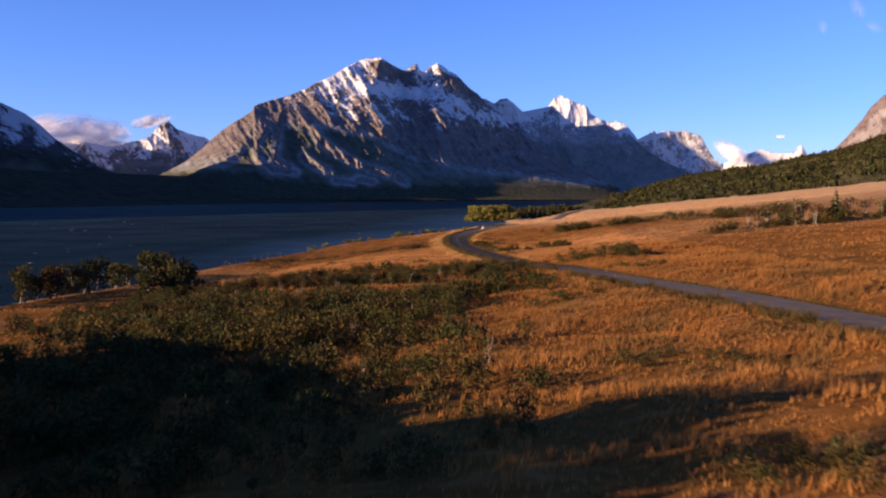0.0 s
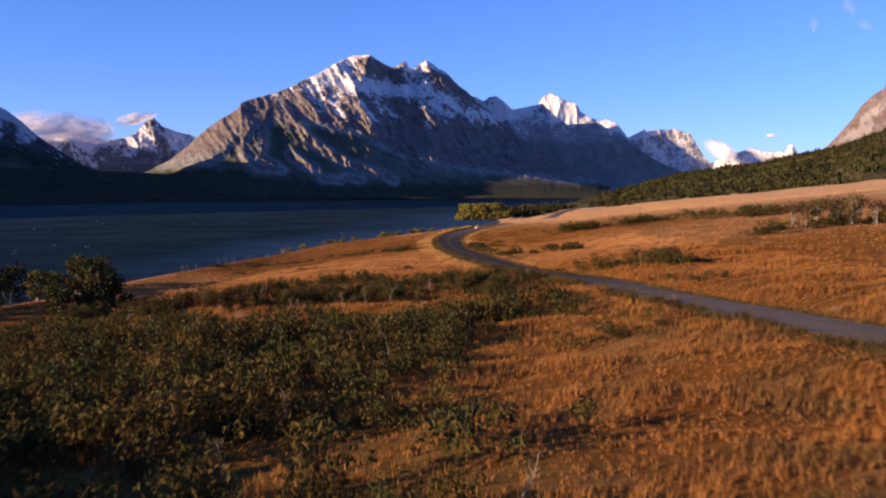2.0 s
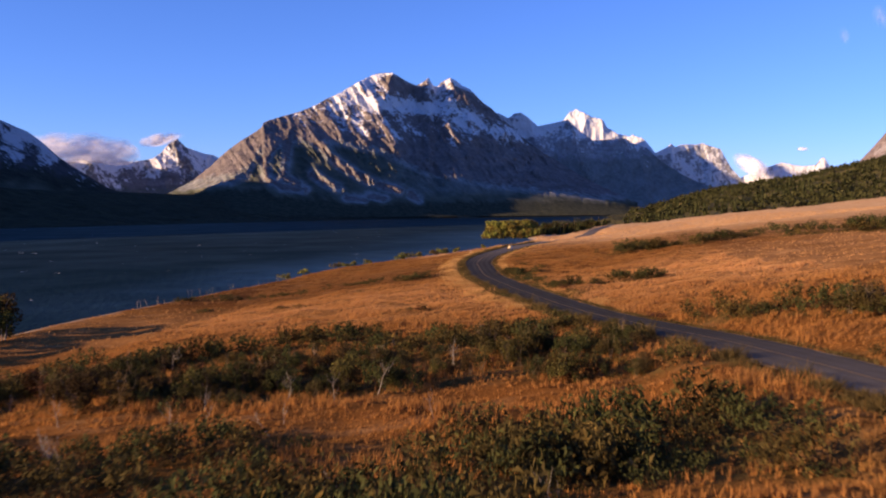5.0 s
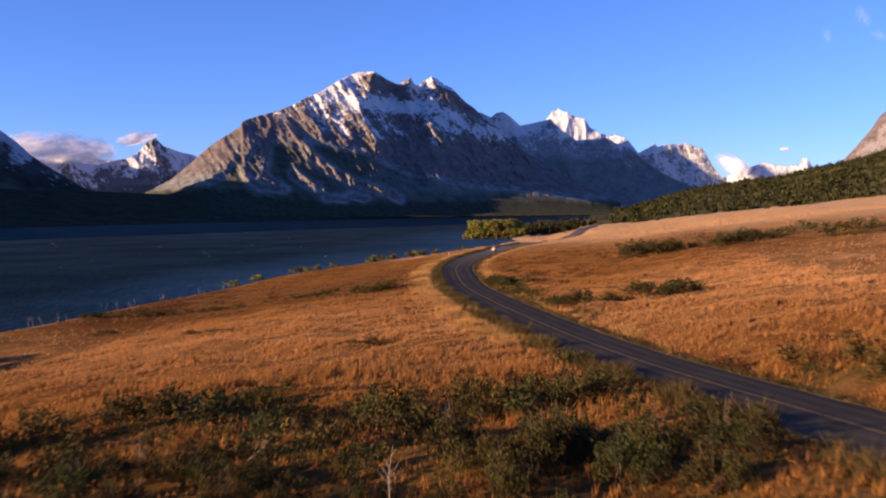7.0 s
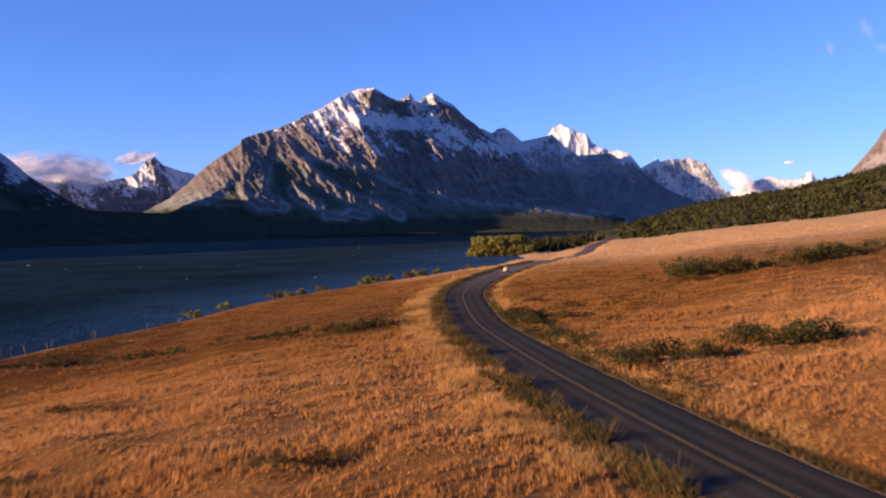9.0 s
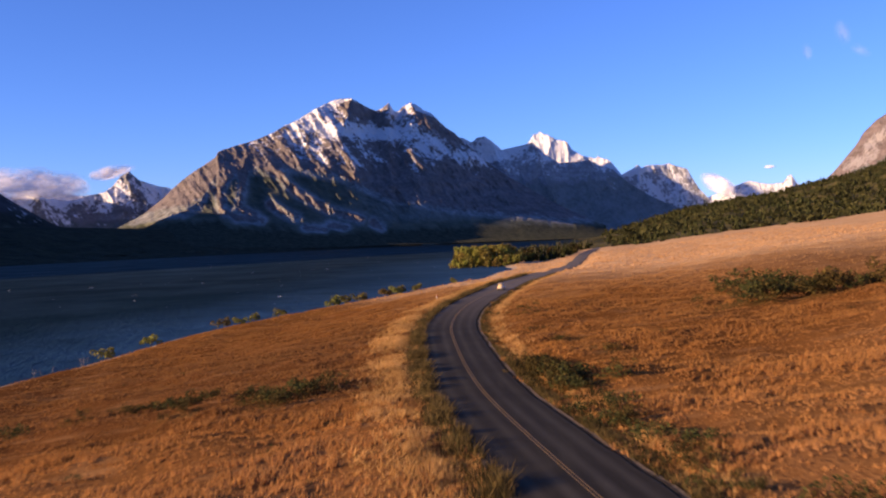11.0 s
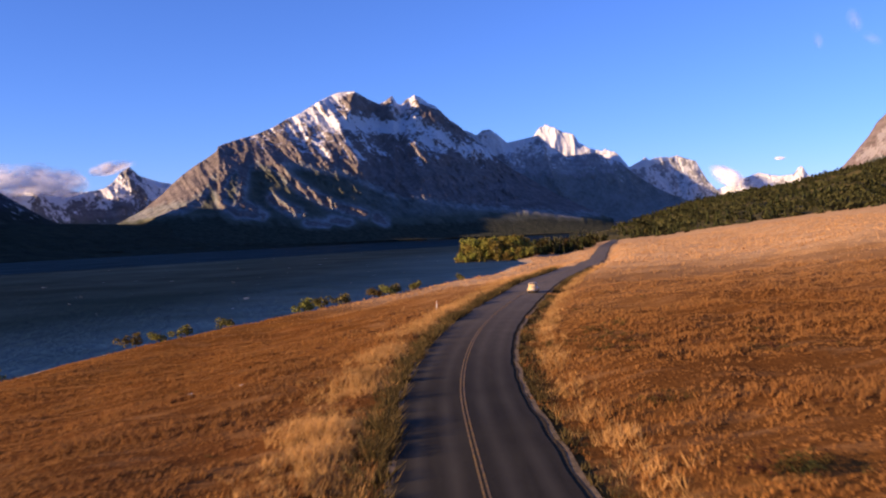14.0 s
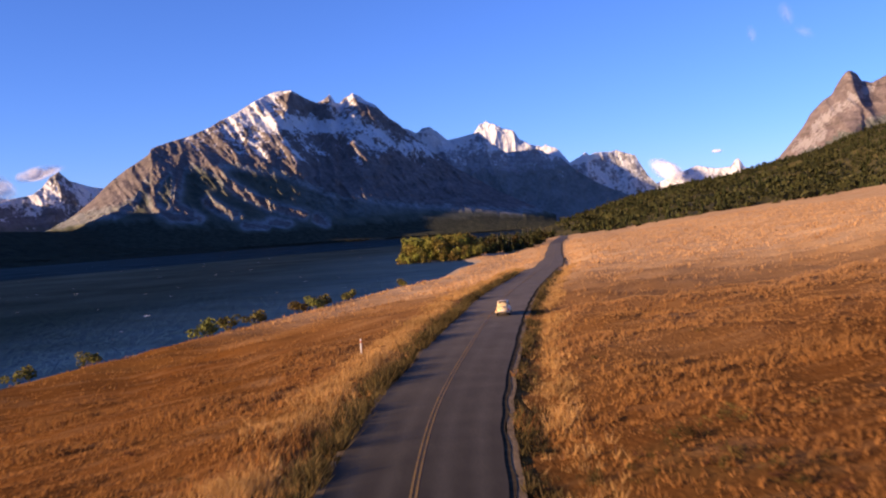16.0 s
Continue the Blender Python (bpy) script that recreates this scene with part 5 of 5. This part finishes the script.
M_SOIL_SHADE.color(M_SOIL_SHADE.ramp(M_SOIL_SHADE.noise(3.0, 5), (0.3, (0.034, 0.026, 0.016)), (0.7, (0.10, 0.075, 0.046)))).bump(M_SOIL_SHADE.noise(9, 4), 0.8, 0.06)
surface_strip("soil_edge", ROAD_W / 2 - 0.3, ROAD_W / 2 + 0.28, 0.05, M_SOIL_SHADE.m, "dark broken soil edge and its painted shade along the asphalt", "road edge", y0=0, ragged=0.16)
surface_strip("gravel_shoulder", ROAD_W / 2 + 0.2, ROAD_W / 2 + 0.62, 0.03, M_GRAVEL.m, "pale gravel shoulder beside the asphalt", "shoulder", y0=0, ragged=0.08)
surface_strip("gravel_shoulder", -ROAD_W / 2 - 0.35, -ROAD_W / 2 + 0.1, 0.045, M_GRAVEL.m, "pale gravel shoulder beside the asphalt", "shoulder", y0=0, ragged=0.08)
for side in (-0.1, 0.1):
    surface_strip("centre_line", side - 0.045, side + 0.045, 0.098, M_YELLOW.m, "worn yellow road centre line", "road marking", y0=0)


def along(y, off):
    """Place and heading on the road at y, off metres to the right of its middle."""
    i = int(np.argmin(np.abs(ry - y)))
    return rx[i] + off * nx[i], ry[i] + off * ny[i], rz[i], math.atan2(tx[i], ty[i])


M_POST = plain("white_post_paint", (0.72, 0.68, 0.60), 0.6, 0.3)
M_ORANGE = plain("orange_reflector", (0.55, 0.15, 0.05), 0.5, 0.4)


def lathe(profile, sides=12, axis="z"):
    vs, fs = [], []
    for r, h in profile:
        for s in range(sides):
            a = 6.2832 * s / sides
            p = (r * math.cos(a), r * math.sin(a), h)
            vs.append(p if axis == "z" else (p[2], p[0], p[1]))
    for i in range(len(profile) - 1):
        for s in range(sides):
            a, b = i * sides + s, i * sides + (s + 1) % sides
            fs.append((a, b, b + sides, a + sides))
    fs.append(tuple(range(sides))[::-1])
    fs.append(tuple(range((len(profile) - 1) * sides, len(profile) * sides)))
    return vs, fs


POST = mesh("post", *lathe([(0.055, -0.2), (0.055, 1.25), (0.045, 1.32), (0.01, 1.34)], 8), M_POST)
BAND = mesh("reflector", *lathe([(0.06, 1.05), (0.06, 1.2)], 8), M_ORANGE)
RUST = mesh("post", *lathe([(0.05, -0.2), (0.05, 1.25), (0.04, 1.32), (0.01, 1.34)], 8), M_ORANGE)
for x, y, h in ((4.3, 410, 1.1), (25.6, 137.2, 0.6)):
    ob = tagged(new("marker_post"), "slim white marker post in the roadside grass" if y > 200 else "short orange marker post beside the road", "marker post", "marker posts")
    part("pole", POST if y > 200 else RUST, ob)
    part("reflector", BAND, ob, "orange reflector band")
    ob.matrix_basis = Matrix.LocRotScale((x, y, float(land(x, y))), None, (h, h, h))


def stone_mesh(seed):
    bm = bmesh.new()
    bmesh.ops.create_icosphere(bm, subdivisions=2, radius=0.5)
    for v in bm.verts:
        v.co *= 0.75 + 0.5 * noise.noise(v.co * 2.2 + Vector((seed, 0, 0)))
        v.co.z = max(v.co.z, -0.18) * 0.7
    me = bpy.data.meshes.new("boulder")
    bm.to_mesh(me)
    bm.free()
    me.materials.append(M_STONE.m)
    return me


M_STONE = Mat("pale_stone", 0.9, 0.2)
M_STONE.color(M_STONE.ramp(M_STONE.noise(3, 5), (0.3, (0.30, 0.25, 0.20)), (0.7, (0.62, 0.55, 0.47)))).bump(M_STONE.noise(7, 4), 0.6, 0.05)
for i, (x, y, d) in enumerate(((-16.5, 373, 0.7), (-11.8, 367.7, 0.55), (-17.5, 374, 0.5))):
    ob = tagged(new("boulder", stone_mesh(i * 5)), "pale grey boulder in the dry grass", "boulder", "boulders")
    ob.matrix_basis = Matrix.LocRotScale((x, y, float(land(x, y)) + 0.1), Euler((0, 0, i * 1.3)), (d * 1.3, d, d * 0.9))

# ---- the car ----
M_PAINT = Mat("cream_yellow_paint", 0.32, 0.5)
M_PAINT.color(M_PAINT.ramp(M_PAINT.noise(2, 3), (0.3, (0.60, 0.43, 0.19)), (0.7, (0.68, 0.50, 0.24))))
M_PAINT = M_PAINT.m
M_GLASS = plain("car_glass", (0.02, 0.025, 0.03), 0.06, 0.6)
M_TYRE = plain("tyre_rubber", (0.02, 0.02, 0.02), 0.9, 0.2)
M_CHROME = plain("chrome", (0.75, 0.75, 0.75), 0.15, 0.5, 1.0)
M_LAMP = plain("lamp_glass", (0.75, 0.72, 0.65), 0.1, 0.6)
M_TAIL = plain("red_lamp_glass", (0.45, 0.02, 0.015), 0.2, 0.5)


def loft(rows_, sides, mat, name):
    """A closed skin through rings; each ring is (y, half width, low, high, squareness)."""
    vs, fs = [], []
    for y, w, lo, hi, sq in rows_:
        for s in range(sides):
            a = 6.2832 * (s + 0.5) / sides
            c, d = math.cos(a), math.sin(a)
            x = w * math.copysign(abs(c) ** sq, c)
            z = (lo + hi) / 2 + (hi - lo) / 2 * math.copysign(abs(d) ** sq, d)
            vs.append((x, y, z))
    for i in range(len(rows_) - 1):
        for s in range(sides):
            a, b = i * sides + s, i * sides + (s + 1) % sides
            fs.append((a, b, b + sides, a + sides))
    fs.append(tuple(range(sides))[::-1])
    fs.append(tuple(range((len(rows_) - 1) * sides, len(rows_) * sides)))
    return mesh(name, vs, fs, mat, True)


def blob(name, c, r, mat, cut=None, seg=2):
    bm = bmesh.new()
    bmesh.ops.create_icosphere(bm, subdivisions=seg, radius=1)
    for v in bm.verts:
        v.co = Vector((c[0] + v.co.x * r[0], c[1] + v.co.y * r[1], c[2] + max(v.co.z, -1 if cut is None else cut) * r[2]))
    me = bpy.data.meshes.new(name)
    bm.to_mesh(me)
    bm.free()
    me.materials.append(mat)
    me.polygons.foreach_set("use_smooth", np.ones(len(me.polygons), bool))
    return me


def box(name, c, size, mat, bevel=0.03):
    bm = bmesh.new()
    bmesh.ops.create_cube(bm, size=1)
    for v in bm.verts:
        v.co = Vector((c[0] + v.co.x * size[0], c[1] + v.co.y * size[1], c[2] + v.co.z * size[2]))
    bmesh.ops.bevel(bm, geom=bm.edges[:], offset=bevel, segments=2, affect="EDGES")
    me = bpy.data.meshes.new(name)
    bm.to_mesh(me)
    bm.free()
    me.materials.append(mat)
    return me


def pane(name, corners, mat, out):
    """A slightly raised window pane with thickness."""
    o = Vector(out) * 0.012
    vs = [tuple(Vector(p) + o) for p in corners] + [tuple(Vector(p) - o) for p in corners]
    n = len(corners)
    fs = [tuple(range(n)), tuple(range(n, 2 * n))[::-1]] + [(i, i + n, (i + 1) % n + n, (i + 1) % n) for i in range(n)]
    return mesh(name, vs, fs, mat)


def beetle():
    """A small rounded saloon, 4.07 m long, nose towards +y."""
    car = tagged(new("car"), "small rounded cream-yellow car on the asphalt road", "car")
    body = part("body", loft([(-1.98, 0.30, 0.34, 0.56, 0.8), (-1.86, 0.50, 0.28, 0.74, 0.8), (-1.55, 0.60, 0.24, 0.95, 0.75), (-1.1, 0.66, 0.22, 1.04, 0.7), (-0.5, 0.70, 0.22, 1.02, 0.65), (0.3, 0.70, 0.22, 0.98, 0.65),
                              (0.9, 0.66, 0.24, 0.94, 0.7), (1.35, 0.54, 0.26, 0.86, 0.75), (1.7, 0.40, 0.30, 0.74, 0.8), (1.9, 0.22, 0.36, 0.58, 0.85)], 20, M_PAINT, "body"), car)
    cabin = part("cabin", loft([(-1.42, 0.34, 0.80, 0.98, 0.9), (-1.15, 0.52, 0.80, 1.22, 0.8), (-0.75, 0.60, 0.80, 1.42, 0.7), (-0.25, 0.62, 0.80, 1.50, 0.65), (0.2, 0.60, 0.80, 1.47, 0.65), (0.48, 0.56, 0.80, 1.33, 0.7), (0.72, 0.50, 0.80, 1.05, 0.8), (0.80, 0.42, 0.80, 0.95, 0.9)], 20, M_PAINT, "cabin"), car)
    for x in (-1, 1):
        part("front_fender", blob("front_fender", (0.56 * x, 1.28, 0.36), (0.24, 0.56, 0.40), M_PAINT, -0.2), car)
        part("rear_fender", blob("rear_fender", (0.57 * x, -1.18, 0.36), (0.23, 0.58, 0.40), M_PAINT, -0.2), car)
        part("running_board", box("running_board", (0.70 * x, 0.05, 0.27), (0.20, 1.5, 0.06), M_TYRE), car)
        part("headlight", blob("headlight", (0.60 * x, 1.72, 0.60), (0.10, 0.07, 0.10), M_LAMP), car, "round glass headlight")
        part("tail_light", blob("tail_light", (0.62 * x, -1.68, 0.60), (0.065, 0.06, 0.10), M_TAIL), car, "small red tail light")
        part("side_window", pane("side_window", [(0.615 * x, 0.42, 1.02), (0.60 * x, 0.12, 1.36), (0.615 * x, -0.28, 1.38), (0.63 * x, -0.28, 1.02)], M_GLASS, (x, 0, 0.2)), car, "dark side window")
        part("quarter_window", pane("quarter_window", [(0.63 * x, -0.36, 1.02), (0.615 * x, -0.36, 1.38), (0.59 * x, -0.72, 1.32), (0.60 * x, -0.95, 1.04)], M_GLASS, (x, 0, 0.2)), car, "dark side window")
        for y in (1.28, -1.16):
            wheel = part("wheel", mesh("wheel", *lathe([(0.15, -0.07), (0.19, -0.075), (0.19, 0.075), (0.15, 0.07)], 16, "x"), M_CHROME, True), car)
            wheel.location = (0.60 * x, y, 0.31)
            part("tyre", mesh("tyre", *lathe([(0.20, -0.075), (0.29, -0.08), (0.31, -0.04), (0.31, 0.04), (0.29, 0.08), (0.20, 0.075)], 18, "x"), M_TYRE, True), wheel, "black rubber tyre")
            part("hub_cap", blob("hub_cap", (0.07 * x, 0, 0), (0.04, 0.12, 0.12), M_CHROME), wheel, "chrome hub cap")
    part("windscreen", pane("windscreen", [(-0.44, 0.70, 1.04), (0.44, 0.70, 1.04), (0.40, 0.45, 1.36), (-0.40, 0.45, 1.36)], M_GLASS, (0, 0.8, 0.6)), car, "dark windscreen")
    part("rear_window", pane("rear_window", [(-0.42, -1.20, 1.10), (0.42, -1.20, 1.10), (0.38, -0.82, 1.41), (-0.38, -0.82, 1.41)], M_GLASS, (0, -0.7, 0.7)), car, "dark oval rear window")
    part("engine_lid", blob("engine_lid", (0, -1.62, 0.70), (0.36, 0.26, 0.27), M_PAINT), car)
    part("bonnet", blob("bonnet", (0, 1.22, 0.76), (0.44, 0.60, 0.20), M_PAINT), car)
    for y in (2.0, -2.03):
        part("bumper", box("bumper", (0, y, 0.42), (1.3, 0.08, 0.10), M_CHROME), car, "chrome bumper")
    part("number_plate", box("number_plate", (0, -1.97, 0.60), (0.32, 0.03, 0.14), M_POST, 0.01), car, "pale number plate")
    return car


car = beetle()
cx, cy, cz, head = along(431, 1.35)
car.matrix_basis = Matrix.LocRotScale((cx, cy, cz + 0.075), Euler((0, 0, -head)), None)


# ---- clouds ----
def cloud_mat(density):
    k = Mat("cloud", 1.0, 0.0)
    tc = k.n.new("ShaderNodeTexCoord")
    ln = k.n.new("ShaderNodeVectorMath")
    ln.operation = "LENGTH"
    sc = k.n.new("ShaderNodeMapping")
    sc.inputs["Scale"].default_value = (1, 0, 1)
    k.l.new(tc.outputs["Object"], sc.inputs["Vector"])
    k.l.new(sc.outputs[0], ln.inputs[0])
    ragged = k.math("ADD", ln.outputs["Value"], k.math("MULTIPLY", k.math("SUBTRACT", k.noise(0.009, 5, 0.6), 0.5), 0.9))
    fall = k.ramp(ragged, (0.25, 1.0), (0.92, 0.0))
    n = k.ramp(k.noise(0.014, 7, 0.66, vec=k.pos(0.6, 1, 1)), (0.34, 0.0), (0.62, 1.0))
    t, d, tr = k.n.new("ShaderNodeBsdfTransparent"), k.n.new("ShaderNodeBsdfDiffuse"), k.n.new("ShaderNodeBsdfTranslucent")
    for q in (d, tr):
        q.inputs["Color"].default_value = (0.98, 0.95, 0.95, 1)
    y, x = k.n.new("ShaderNodeMixShader"), k.n.new("ShaderNodeMixShader")
    y.inputs[0].default_value = 0.5
    k.l.new(d.outputs[0], y.inputs[1])
    k.l.new(tr.outputs[0], y.inputs[2])
    k.l.new(k.math("MULTIPLY", k.math("MULTIPLY", fall, n), density), x.inputs[0])
    k.l.new(t.outputs[0], x.inputs[1])
    k.l.new(y.outputs[0], x.inputs[2])
    k.l.new(x.outputs[0], k.n["Material Output"].inputs[0])
    return k.m


M_CLOUD, M_WISP = cloud_mat(1.5), cloud_mat(0.12)


def cloud(az, el, dist, w, h, seed, label, tilt=0.0, turn=0.0):
    """A drifting cloud: a soft-edged billow, ragged by noise."""
    bm = bmesh.new()
    made = bmesh.ops.create_icosphere(bm, subdivisions=4, radius=1)
    for v in made["verts"]:
        v.co *= 1 + 0.2 * noise.fractal(v.co * 1.6 + Vector((seed, 0, 0)), 0.8, 2.1, 4)
    me = bpy.data.meshes.new("cloud")
    bm.to_mesh(me)
    bm.free()
    me.materials.append(M_WISP if el > 5 else M_CLOUD)
    me.polygons.foreach_set("use_smooth", np.ones(len(me.polygons), bool))
    ob = tagged(new("cloud", me), label, "cloud", kind="structure")
    a = math.radians(az)
    ob.matrix_basis = Matrix.LocRotScale((HUB[0] + dist * math.sin(a), HUB[1] + dist * math.cos(a), HUB[2] + dist * math.tan(math.radians(el))), Euler((0, tilt, -a - turn)), (w, h, h))
    return ob


cloud(-22.7, 3.9, 4420, 270, 78, 1, "soft pink-grey cloud capping a snowy peak", 0, 0.2)
cloud(-20.9, 3.7, 4450, 150, 66, 9, "soft pink-grey cloud capping a snowy peak", 0.1, 0.2)
cloud(-18.1, 4.5, 4500, 110, 34, 4, "thin pink wisp of cloud above the peaks", -0.2, 0.2)
cloud(17.8, 2.6, 4860, 110, 50, 2, "pale pink cloud over the far ridge", 0.5, 0.3)
cloud(20.6, 3.5, 4890, 32, 10, 3, "small white wisp of cloud")
cloud(24.7, 10.6, 4650, 40, 62, 6, "thin white wisp of cloud in the blue sky", -0.3)
cloud(25.5, 9.6, 4650, 60, 30, 5, "thin white wisp of cloud in the blue sky", 0.6)
cloud(22.8, 9.8, 4650, 28, 42, 7, "thin white wisp of cloud in the blue sky", -0.2)
